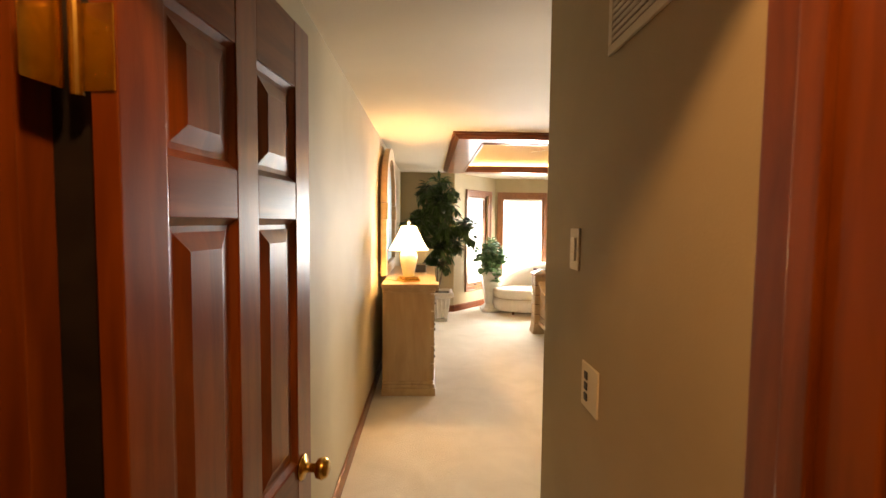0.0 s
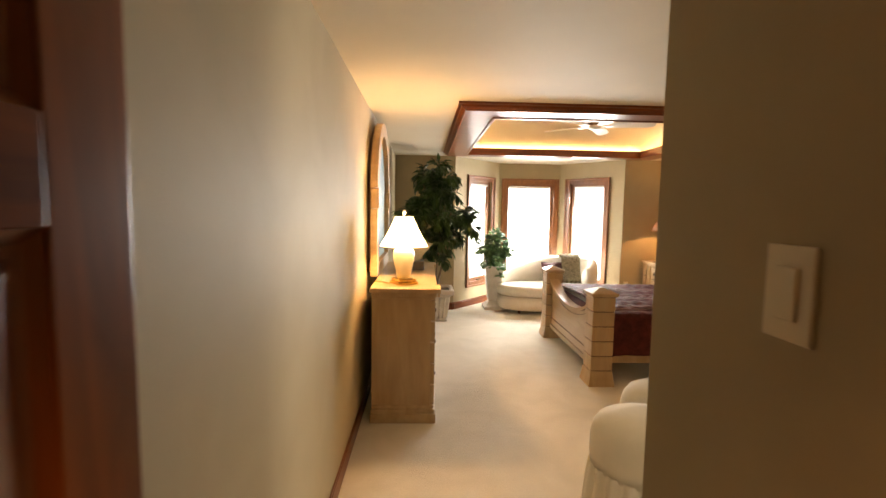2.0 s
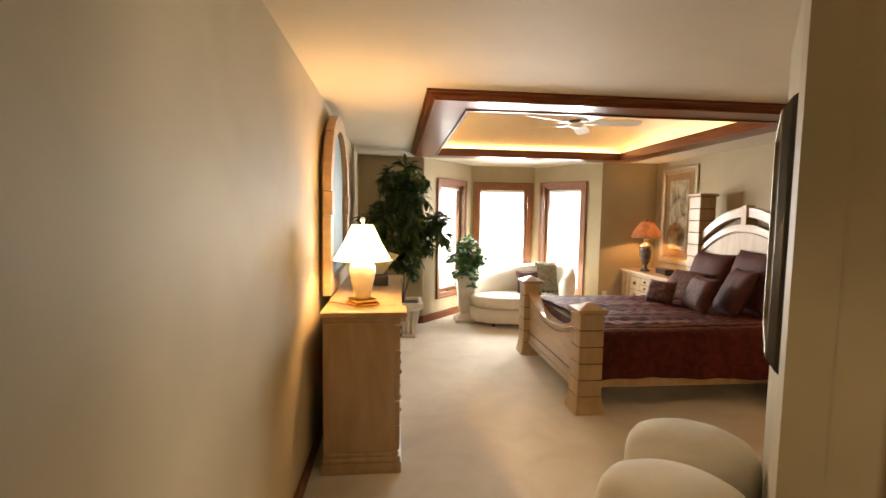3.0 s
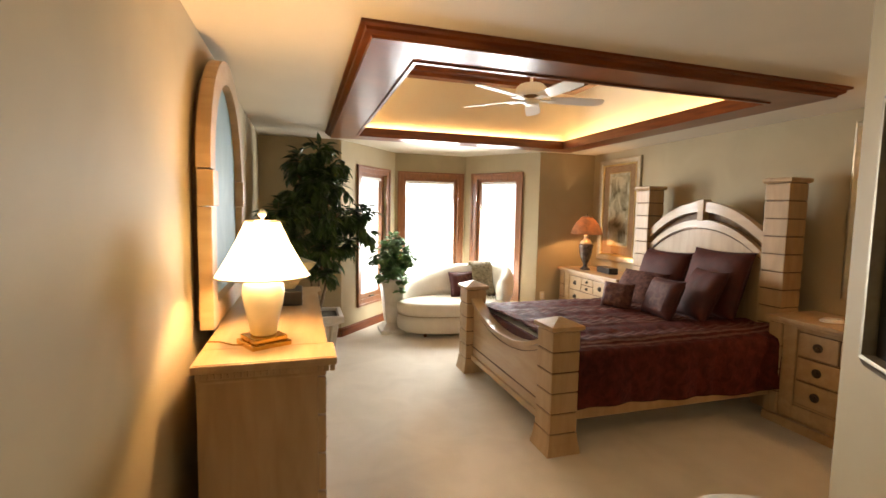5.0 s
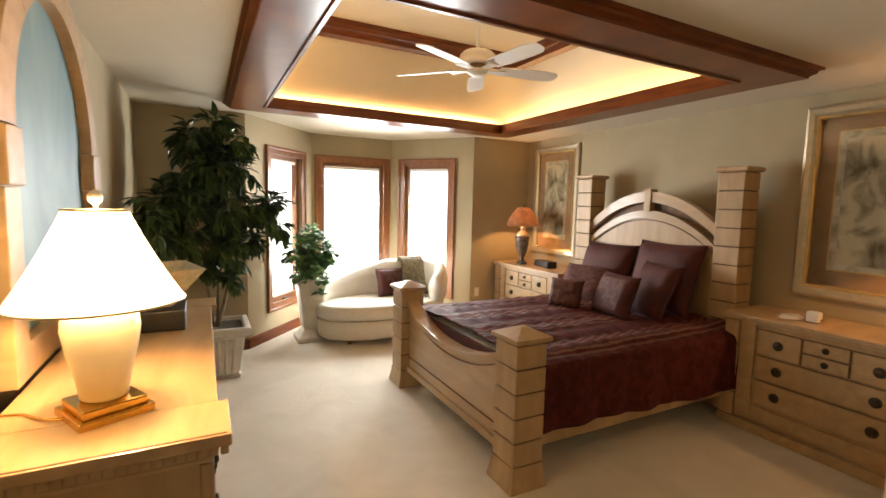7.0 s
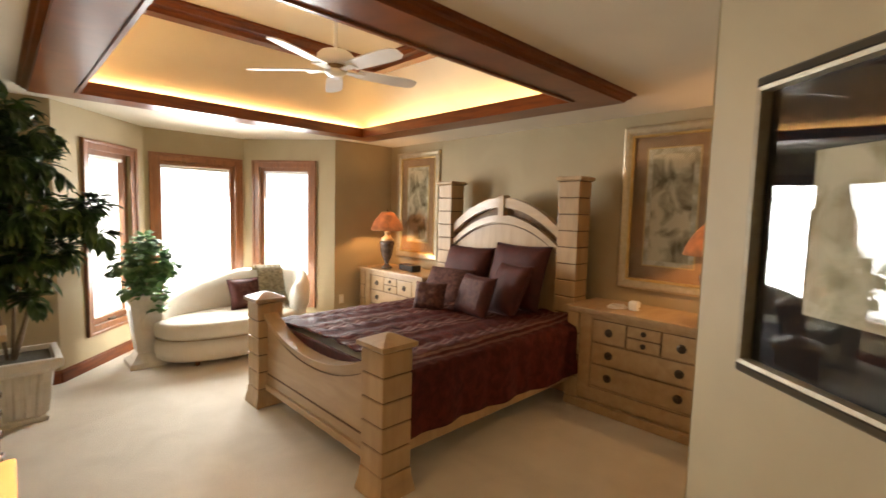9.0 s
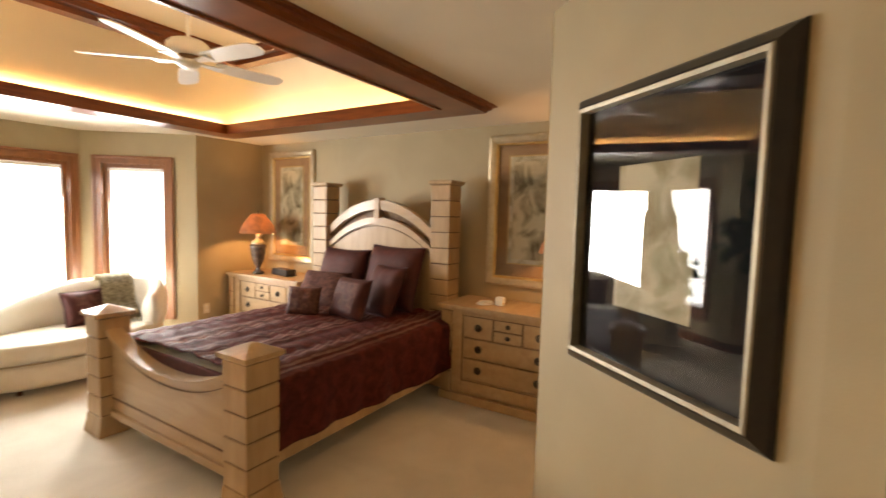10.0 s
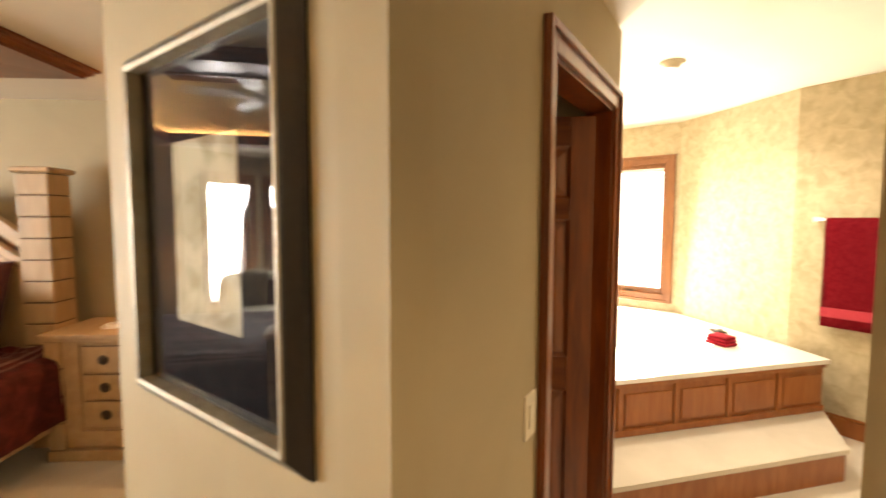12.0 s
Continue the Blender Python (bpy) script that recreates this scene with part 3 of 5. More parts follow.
# ---- bathroom things ----
F_YAW = -78.9
MT = pose(4.76, 2.50, 0, 0, 0, F_YAW)  # tub front: x along it, +y towards the tub
FL = 1.80
step = thing("tub_step", "carpeted step with a wooden riser before the tub", "step", MT)
bm = prism([(-0.30, -0.47), (1.39, -0.47), (1.81, -0.01), (-0.30, -0.01)], 0.172, 0.20)
part("tread", bm, M_CARPET, step, "cream carpeted tread")
part("riser", box(-0.30, 1.375, -0.46, -0.435, 0.0, 0.171, 0.004), M_BATHWOOD, step)
part("side", prism([(1.355, -0.434), (1.38, -0.455), (1.79, -0.012), (1.765, -0.012)], 0.0, 0.171), M_BATHWOOD, step)
deck = thing("bathtub", "white oval tub set in a white deck with panelled wooden front", "bathtub", MT)
front = box(-0.30, FL, 0.0, 0.03, 0.0, 0.545, 0.003)
part("front_panel", front, M_BATHWOOD, deck)
for i in range(5):
    x0 = -0.26 + i * 0.415
    part("raised_panel", box(x0 + 0.035, x0 + 0.38, -0.014, 0.0, 0.27, 0.47, 0.008), M_BATHWOOD, deck)
    part("stile", box(x0 - 0.02, x0 + 0.015, -0.018, 0.0, 0.215, 0.53, 0.003), M_BATHWOOD, deck)
part("top_rail", box(-0.30, FL, -0.020, 0.0, 0.515, 0.545, 0.004), M_BATHWOOD, deck)
part("bottom_rail", box(-0.30, FL, -0.020, 0.0, 0.203, 0.245, 0.004), M_BATHWOOD, deck)
inv = MT.inverted()
outline = [inv @ Vector((x, y, 0)) for x, y in ((5.47, 0.735), (6.68, 0.915), (8.40, 2.63), (4.78, 2.69))]
pts = [(FL + 0.02, -0.03)] + [(v.x, v.y) for v in outline[:3]] + [(-0.16, 0.3), (-0.30, -0.03)]
c = inv @ Vector((6.15, 1.72, 0))
bm = bmesh.new()
rim = [bm.verts.new((c.x + 0.62 * math.cos(a), c.y + 0.85 * math.sin(a), 0.58)) for a in [2 * math.pi * k / 36 for k in range(36)]]
low = [bm.verts.new((c.x + 0.45 * math.cos(a), c.y + 0.66 * math.sin(a), 0.20)) for a in [2 * math.pi * k / 36 for k in range(36)]]
for k in range(36):
    bm.faces.new((rim[k], rim[(k + 1) % 36], low[(k + 1) % 36], low[k]))
bm.faces.new(low)
part("basin", bm, M_TUB, deck, smooth=True)
bm = bmesh.new()
outer = [bm.verts.new((x, y, 0.575)) for x, y in pts]
ring = [bm.verts.new((c.x + 0.62 * math.cos(a), c.y + 0.85 * math.sin(a), 0.575)) for a in [2 * math.pi * k / 36 for k in range(36)]]
edges = [bm.edges.new((outer[i], outer[(i + 1) % len(outer)])) for i in range(len(outer))] + [bm.edges.new((ring[i], ring[(i + 1) % 36])) for i in range(36)]
bmesh.ops.triangle_fill(bm, use_beauty=True, edges=edges)
ext = bmesh.ops.extrude_face_region(bm, geom=bm.faces[:])["geom"]
for v in ext:
    if isinstance(v, bmesh.types.BMVert):
        v.co.z -= 0.03
bmesh.ops.recalc_face_normals(bm, faces=bm.faces[:])
part("deck", bm, M_TUB, deck)

cloth = thing("folded_washcloths", "stack of folded crimson washcloths on the tub deck", "washcloth", pose(5.50, 1.22, 0.576, 0, 0, 20))
for i in range(3):
    part("washcloth", box(-0.09 + 0.006 * i, 0.09 - 0.004 * i, -0.07, 0.07 - 0.006 * i, 0.001 + 0.024 * i, 0.024 + 0.024 * i, 0.011), M_RED, cloth, smooth=True)
soap = thing("soap_dish", "small dark metal dish on the tub deck", "dish", pose(5.86, 1.0, 0.576))
part("dish", box(-0.06, 0.06, -0.04, 0.04, 0.0, 0.02, 0.006), M_BRONZE, soap)
part("bar", box(-0.035, 0.035, -0.022, 0.022, 0.021, 0.045, 0.01), M_WHITE, soap)

MTW = pose(tw0.x, tw0.y, 0, 0, 0, T_YAW)
rail = thing("towel_bar", "white towel bar on the bathroom wall", "towel bar", MTW @ pose(1.97, 0, 1.555))
part("bar", tube([(-0.36, 0.06, 0), (0.28, 0.06, 0)], 0.009, 10), M_WHITE, rail, smooth=True)
for x in (-0.35, 0.27):
    part("bracket", box(x - 0.018, x + 0.018, 0.0, 0.072, -0.018, 0.018, 0.006), M_WHITE, rail)
tow = thing("bath_towel", "crimson terry bath towel folded over the bar", "towel", MTW @ pose(1.97, 0.06, 1.555))


def hanging(x0, x1, z1, off):
    bm = bmesh.new()
    n, m = 14, 24
    path = [(-off, -z1 * 0.92 * (1 - k / 8)) for k in range(9)] + [(-off * 0.7, 0.008), (0, 0.014), (off * 0.7, 0.008)] + [(off, -z1 * (k / 12)) for k in range(1, 13)]
    grid = [[bm.verts.new((x0 + (x1 - x0) * i / n, y + 0.004 * math.sin(i * 1.3) * min(1, abs(z) * 3), z)) for i in range(n + 1)] for y, z in path]
    for a, b in zip(grid, grid[1:]):
        for i in range(n):
            bm.faces.new((a[i], a[i + 1], b[i + 1], b[i]))
    bmesh.ops.solidify(bm, geom=bm.faces[:], thickness=0.006)
    return bm


part("cloth", hanging(-0.30, 0.21, 0.77, 0.016), M_RED, tow, smooth=True)
part("woven_band", box(-0.302, 0.212, 0.0175, 0.0245, -0.70, -0.63, 0.002), M_BAND, tow, "smoother woven crimson band")
can = thing("recessed_light", "small recessed ceiling light in the bathroom", "ceiling light", pose(4.95, 2.0, 2.54))
part("trim_ring", lathe([(0.075, 0.0), (0.075, -0.008), (0.05, -0.012), (0.045, -0.035), (0.02, -0.04)], 24), M_PLASTIC, can, smooth=True)


# ---- framed pictures ----
def framed(name, label, m, w, h, rings, art, mats, reverse=False):
    """rings: (width, material, proud) from outside in; x along the wall, y out of it, z up from the lower edge."""
    pic = thing(name, label, "picture", m)
    x0, x1, z0, z1 = 0.0, w, 0.0, h
    for wd, material, proud in rings:
        section = [(0, 0.004), (0, proud * 0.8), (wd * 0.25, proud), (wd * 0.7, proud * 0.9), (wd, proud * 0.55), (wd, 0.004)]
        if reverse and material is M_SLIP:  # a flat slip beside the peak
            section = [(0, 0.004), (0, proud * 0.88), (wd * 0.25, proud), (wd, proud * 0.95), (wd, 0.004)]
        elif reverse:  # highest at the inner edge, falling back to the wall
            section = [(0, 0.004), (0, proud * 0.2), (wd * 0.2, proud * 0.45), (wd * 0.85, proud * 0.95), (wd, proud), (wd, 0.004)]
        for bm in mitred(x0, x1, z0, z1, section):
            bm.transform(Matrix(((1, 0, 0, 0), (0, 0, 1, 0), (0, 1, 0, 0), (0, 0, 0, 1))))
            bmesh.ops.recalc_face_normals(bm, faces=bm.faces[:])
            part("frame_side", bm, material, pic)
        x0, x1, z0, z1 = x0 + wd - 0.001, x1 - wd + 0.001, z0 + wd - 0.001, z1 - wd + 0.001
    y = 0.006
    for inset, material in mats:
        part("mat_board", box(x0 + inset[0], x1 - inset[0], 0.003, y, z0 + inset[1], z1 - inset[2]), material, pic)
        y += 0.002
    ax0, ax1, az0, az1 = art[:4]
    part("print", box(ax0, ax1, 0.003, y, az0, az1), art[4], pic)
    g = part("glass", sheet(x0, x1, z0, z1, y + 0.004, 1), M_PICGLASS if reverse else M_GLASS, pic)
    g.visible_shadow = False
    return pic


# x axis of bed-wall pictures runs towards -y, so that y of the picture looks to -x
MB = lambda y, z: Matrix(((0, -1, 0, RIGHTX), (1, 0, 0, y), (0, 0, 1, z), (0, 0, 0, 1)))
for nm, y0, lab in (("framed_print", 8.06, "champagne-gold framed botanical print on the bed wall"), ("framed_print", 4.985, "champagne-gold framed botanical print above the nightstand")):
    framed(nm, lab, MB(y0, 0.955), 0.80, 1.345, ((0.07, M_SILVER, 0.035), (0.022, M_GOLD, 0.028)), (0.245, 0.555, 0.25, 1.11, M_PRINT), (((0.0, 0.0, 0.0), M_MAT), ((0.105, 0.11, 0.09), M_GOLD), ((0.115, 0.12, 0.10), M_PANEL)))
big = framed("large_picture", "large glazed picture, black frame, pale panel on charcoal", M_PICW @ pose(0.19, 0, 1.075), 0.767, 0.925, ((0.040, M_BLACK, 0.042), (0.016, M_SLIP, 0.046)), (0.24, 0.54, 0.235, 0.675, M_PANEL), (((0, 0, 0), M_DARKMAT),), reverse=True)


# ---- arched mirror above the dresser ----
def arch_pts(half, spring, n=24):
    return [(half * math.cos(math.pi * k / n), spring + half * math.sin(math.pi * k / n)) for k in range(n + 1)]


MM = Matrix(((0, 0, 1, LEFTX + 0.028), (1, 0, 0, 6.155), (0, 1, 0, 1.03), (0, 0, 0, 1)))  # local x along the wall, y up, z out
mir = thing("arched_painting", "arched hazy teal painting in a jointed golden pine frame", "painting", MM)


def arc_block(r0, r1, spring, a0, a1, z0, z1, n=8):
    p = [(r1 * math.cos(a0 + (a1 - a0) * k / n), spring + r1 * math.sin(a0 + (a1 - a0) * k / n)) for k in range(n + 1)]
    p += [(r0 * math.cos(a1 - (a1 - a0) * k / n), spring + r0 * math.sin(a1 - (a1 - a0) * k / n)) for k in range(n + 1)]
    return prism(p, z0, z1)


SP, R1, R0 = 0.71, 0.600, 0.485
for k in range(4):
    part("arch_block", arc_block(R0, R1, SP, math.pi * k / 4 + 0.004, math.pi * (k + 1) / 4 - 0.004, 0.004, 0.062), M_PINE, mir)
for s in (-1, 1):
    x0, x1 = sorted((s * R0, s * R1))
    part("frame_side", box(x0, x1, 0.0, SP - 0.165, 0.004, 0.062, 0.004), M_PINE, mir)
    part("frame_block", box(x0 - 0.012 * (s > 0), x1 + 0.012 * (s < 0), SP - 0.162, SP - 0.003, 0.004, 0.072, 0.005), M_PINE, mir)
part("frame_bottom", box(-R0, R0, 0.0, 0.10, 0.004, 0.060, 0.004), M_PINE, mir)
part("backing", prism([(-R0 - 0.05, 0.03), (R0 + 0.05, 0.03)] + arch_pts(R0 + 0.05, SP), -0.027, 0.004), M_GROOVE, mir, "dark backing board")
part("canvas", prism([(-R0, 0.10), (R0, 0.10)] + arch_pts(R0, SP), 0.006, 0.020), M_TEAL, mir, "soft blue-green painted canvas")


# ---- dresser ----
DR = (1.205, 1.655, 5.165, 6.745)
dres = thing("dresser", "long whitewashed pine dresser with carved edge", "dresser", pose(1.41, 5.955, 0))
def D(x0, x1, y0, y1, z0, z1, b=0.003):
    return box(x0 - 1.41, x1 - 1.41, y0 - 5.955, y1 - 5.955, z0, z1, b)
x0, x1, y0, y1 = DR
part("body", D(x0, x1 - 0.02, y0, y1, 0.13, 0.93), M_PINE, dres)
part("plinth", D(x0 - 0.01, x1 + 0.025, y0 - 0.025, y1 + 0.025, 0.0, 0.07, 0.006), M_PINE_H, dres)
part("plinth_moulding", D(x0 - 0.005, x1 + 0.018, y0 - 0.018, y1 + 0.018, 0.07, 0.105, 0.012), M_PINE_H, dres)
part("plinth_moulding", D(x0, x1 + 0.008, y0 - 0.008, y1 + 0.008, 0.105, 0.132, 0.010), M_PINE_H, dres)
part("cornice", D(x0, x1 + 0.012, y0 - 0.012, y1 + 0.012, 0.925, 0.945, 0.008), M_PINE_H, dres)
part("carved_band", D(x0, x1 + 0.022, y0 - 0.022, y1 + 0.022, 0.945, 0.975, 0.006), M_PINE_H, dres)
for k in range(22):
    xa = x0 + 0.012 + k * 0.0225
    part("carved_bead", D(xa - 0.009, xa + 0.009, y0 - 0.028, y0 - 0.021, 0.948, 0.972, 0.0035), M_PINE_H, dres)
part("top", D(x0 - 0.01, x1 + 0.025, y0 + 0.16, y1 - 0.16, 0.978, 1.008, 0.004), M_PINE_H, dres)
for a, b in ((y0 - 0.05, y0 + 0.1595), (y1 - 0.1595, y1 + 0.05)):
    part("top_end", D(x0 - 0.01, x1 + 0.05, a, b, 0.978, 1.008, 0.004), M_PINE_H, dres)
part("top_inlay", D(x0 + 0.0, x1 + 0.040, y0 - 0.043, y0 - 0.037, 1.007, 1.0095, 0.0005), M_GROOVE, dres)
for ya in (y0, y1 - 0.14):
    for k in range(5):
        part("pilaster_block", D(x1 - 0.02, x1 + 0.012, ya, ya + 0.14, 0.135 + k * 0.158, 0.135 + k * 0.158 + 0.15, 0.006), M_PINE, dres)
for c in range(3):
    ya = y0 + 0.16 + c * 0.425
    for z0_, z1_ in ((0.16, 0.40), (0.42, 0.66), (0.68, 0.90)):
        dd = part("drawer", D(x1 - 0.02, x1 - 0.004, ya, ya + 0.41, z0_, z1_, 0.005), M_PINE_H, dres)
        for q in (0.1, 0.31):
            bm = lathe([(0.024, 0), (0.024, 0.004), (0.01, 0.008), (0.01, 0.018), (0.016, 0.024), (0.008, 0.03)], 14)
            bm.transform(pose(x1 - 0.004 - 1.41, ya + q - 5.955, (z0_ + z1_) / 2, 0, 90, 0))
            part("drawer_knob", bm, M_BRONZE, dd, "dark bronze knob")
TOPZ = 1.0085

lampo = thing("table_lamp", "lit ivory ginger-jar lamp with pleated cone shade", "lamp", pose(1.425, 5.36, TOPZ))
for k, (s, z) in enumerate(((0.082, 0.0), (0.070, 0.022))):
    bm = box(-s, s, -s, s, z, z + 0.021, 0.004)
    bm.transform(pose(0, 0, 0, 0, 0, 28))
    part("base_tier", bm, M_BRASS, lampo, "stepped brass foot")
part("jar", lathe([(0.045, 0.044), (0.052, 0.05), (0.060, 0.10), (0.076, 0.17), (0.083, 0.22), (0.080, 0.25), (0.062, 0.275), (0.050, 0.284), (0.056, 0.292), (0.052, 0.298)], 36), M_IVORY, lampo, "ivory ceramic jar with raised pattern", True)
part("neck", lathe([(0.012, 0.298), (0.012, 0.34)], 12), M_BRASS, lampo)


def shade(r0, r1, z0, z1, bow=0.0, seg=40, th=0.003):
    bm, rings = bmesh.new(), []
    for k in range(7):
        f = k / 6
        r = r0 + (r1 - r0) * f - bow * math.sin(math.pi * f)
        rings.append([bm.verts.new((r * math.cos(2 * math.pi * i / seg), r * math.sin(2 * math.pi * i / seg), z0 + (z1 - z0) * f)) for i in range(seg)])
    for a, b in zip(rings, rings[1:]):
        for i in range(seg):
            bm.faces.new((a[i], a[(i + 1) % seg], b[(i + 1) % seg], b[i]))
    bmesh.ops.solidify(bm, geom=bm.faces[:], thickness=th)
    return bm


part("shade", shade(0.183, 0.066, 0.288, 0.512, 0.006), M_SHADE, lampo, "glowing ivory fabric shade", True)
for r, z in ((0.184, 0.288), (0.067, 0.512)):
    part("shade_trim", tube([(r * math.cos(a), r * math.sin(a), z) for a in [2 * math.pi * k / 40 for k in range(41)]], 0.003, 6), M_SILVER, lampo)
part("finial", lathe([(0.004, 0.50), (0.004, 0.525), (0.013, 0.533), (0.016, 0.545), (0.010, 0.558), (0.002, 0.562)], 16), M_WHITE, lampo, "white ball finial", True)
part("cord", tube([(-0.07, -0.02, 0.006), (-0.12, 0.0, 0.004), (-0.18, 0.06, 0.004), (-0.23, 0.07, 0.004)], 0.003, 6), M_BRASS, lampo)

bowl = thing("woven_bowl", "pale square flared woven bowl on the dresser", "bowl", pose(1.46, 6.25, TOPZ + 0.086))
bm = lathe([(0.06, 0.0), (0.10, 0.07), (0.165, 0.165), (0.155, 0.168), (0.090, 0.075), (0.052, 0.012)], square=True)
bm.transform(pose(0, 0, 0, 0, 0, 15))
part("basket", bm, M_WICKER, bowl)
box_ob = thing("dark_box", "dark glossy box beneath the woven bowl", "box", pose(1.46, 6.25, TOPZ))
part("box_body", box(-0.12, 0.12, -0.13, 0.09, 0.0, 0.085, 0.006), M_BLACK, box_ob)


# ---- bed ----
BX0, BX1, BY0, BY1 = 3.10, 5.42, 5.87, 7.66
bed = thing("bed", "whitewashed pine bed with block posts and arched headboard", "bed", pose(4.26, 6.765, 0))


def Bd(x0, x1, y0, y1, z0, z1, b=0.004):
    return box(x0 - 4.26, x1 - 4.26, y0 - 6.765, y1 - 6.765, z0, z1, b)


def block_post(x0, x1, y0, y1, z0, z1, rows, cap, foot):
    post = part("post", Bd(x0 + 0.008, x1 - 0.008, y0 + 0.008, y1 - 0.008, z0 + 0.01, z1, 0.002), M_GROOVE, bed, "post of stacked pine blocks with dark joints")
    h = (z1 - z0 - foot) / rows
    for k in range(rows):
        a = z0 + foot + k * h
        part("block", Bd(x0, x1, y0, y1, a + 0.005, a + h - 0.005, 0.007), M_PINE, post)
    cx, cy, hw = (x0 + x1) / 2 - 4.26, (y0 + y1) / 2 - 6.765, (x1 - x0) / 2
    if foot:
        bm = lathe([(hw + 0.020, z0), (hw + 0.020, z0 + 0.02), (hw + 0.007, z0 + 0.08), (hw + 0.002, z0 + foot - 0.002)], square=True, centre=(cx, cy))
        part("foot", bm, M_PINE, post)
    bm = lathe([(hw + 0.006, z1), (hw + 0.02, z1 + 0.012), (hw + 0.02, z1 + 0.034), (hw + 0.012, z1 + 0.036)] + ([(0.02, z1 + 0.075), (0.004, z1 + 0.078)] if cap else [(hw + 0.008, z1 + 0.040)]), square=True, centre=(cx, cy))
    part("cap", bm, M_PINE, post)


for y0 in (BY0, BY1 - 0.20):
    block_post(BX0, BX0 + 0.20, y0, y0 + 0.20, 0, 0.82, 5, True, 0.14)
for y0 in (6.00, 7.52):
    block_post(5.22, 5.42, y0, y0 + 0.20, 0, 1.85, 13, False, 0.0)
# footboard: sagging top edge between the posts
ya, yb = BY0 + 0.20 - 6.765, BY1 - 0.20 - 6.765


def sag(y):
    f = (y - ya) / (yb - ya)
    return 0.74 - 0.17 * (1 - abs(2 * f - 1) ** 2.2)


ys = [ya + (yb - ya) * k / 24 for k in range(25)]
TOX = Matrix(((0, 0, 1, 0), (1, 0, 0, 0), (0, 1, 0, 0), (0, 0, 0, 1)))  # outline in y, z; thickness along x
bm = prism([(y, 0.16) for y in (ya, yb)] + [(y, sag(y) - 0.03) for y in ys[::-1]], BX0 + 0.075 - 4.26, BX0 + 0.125 - 4.26, TOX)
part("footboard", bm, M_PINE_H, bed)
bm = prism([(y, sag(y) - 0.035) for y in ys] + [(y, sag(y)) for y in ys[::-1]], BX0 + 0.045 - 4.26, BX0 + 0.155 - 4.26, TOX)
part("footboard_rail", bm, M_PINE_H, bed, "curved pale rail")
bm = prism([(y, sag(y) - 0.075) for y in ys] + [(y, sag(y) - 0.068) for y in ys[::-1]], BX0 + 0.070 - 4.26, BX0 + 0.076 - 4.26, TOX)
part("bead", bm, M_GROOVE, bed)
part("bead", Bd(BX0 + 0.068, BX0 + 0.076, BY0 + 0.20, BY1 - 0.20, 0.255, 0.263, 0.001), M_GROOVE, bed)
part("footboard_base", Bd(BX0 + 0.055, BX0 + 0.14, BY0 + 0.20, BY1 - 0.20, 0.13, 0.18, 0.008), M_PINE_H, bed)
for y in (BY0 + 0.05, BY1 - 0.09):
    part("side_rail", Bd(BX0 + 0.20, 5.22, y, y + 0.04, 0.20, 0.30, 0.006), M_PINE, bed)
# headboard: arched panel, and an arched rail standing clear above it
hy0, hy1 = 6.20 - 6.765, 7.52 - 6.765


def arch_z(y, low, rise):
    f = 2 * (y - hy0) / (hy1 - hy0) - 1
    return low + rise * (1 - f * f)


hs = [hy0 + (hy1 - hy0) * k / 28 for k in range(29)]
hx = 5.26 - 4.26
part("headboard_panel", prism([(hy0, 0.3), (hy1, 0.3)] + [(y, arch_z(y, 1.20, 0.27)) for y in hs[::-1]], hx + 0.02, hx + 0.06, TOX), M_PINE, bed)
part("headboard_arch", prism([(y, arch_z(y, 1.20, 0.27)) for y in hs] + [(y, arch_z(y, 1.26, 0.28)) for y in hs[::-1]], hx, hx + 0.08, TOX), M_PINE_H, bed)
part("bead", prism([(y, arch_z(y, 1.185, 0.265)) for y in hs] + [(y, arch_z(y, 1.193, 0.265)) for y in hs[::-1]], hx + 0.012, hx + 0.021, TOX), M_GROOVE, bed)
part("top_arch", prism([(y, arch_z(y, 1.335, 0.28)) for y in hs] + [(y, arch_z(y, 1.43, 0.28)) for y in hs[::-1]], hx, hx + 0.07, TOX), M_PINE_H, bed)
part("arch_back", prism([(y, arch_z(y, 1.25, 0.27)) for y in hs] + [(y, arch_z(y, 1.34, 0.28)) for y in hs[::-1]], hx + 0.055, hx + 0.075, TOX), M_GROOVE, bed)
part("keystone", Bd(5.245, 5.34, 6.825, 6.895, 1.53, 1.735, 0.006), M_PINE, bed)

matt = thing("mattress", "thick mattress under the burgundy cover", "mattress", pose(4.26, 6.765, 0.28))
part("mattress_body", box(3.26 - 4.26, 5.25 - 4.26, 5.97 - 6.765, 7.56 - 6.765, 0.0, 0.36, 0.08), M_CREAM, matt, smooth=True)


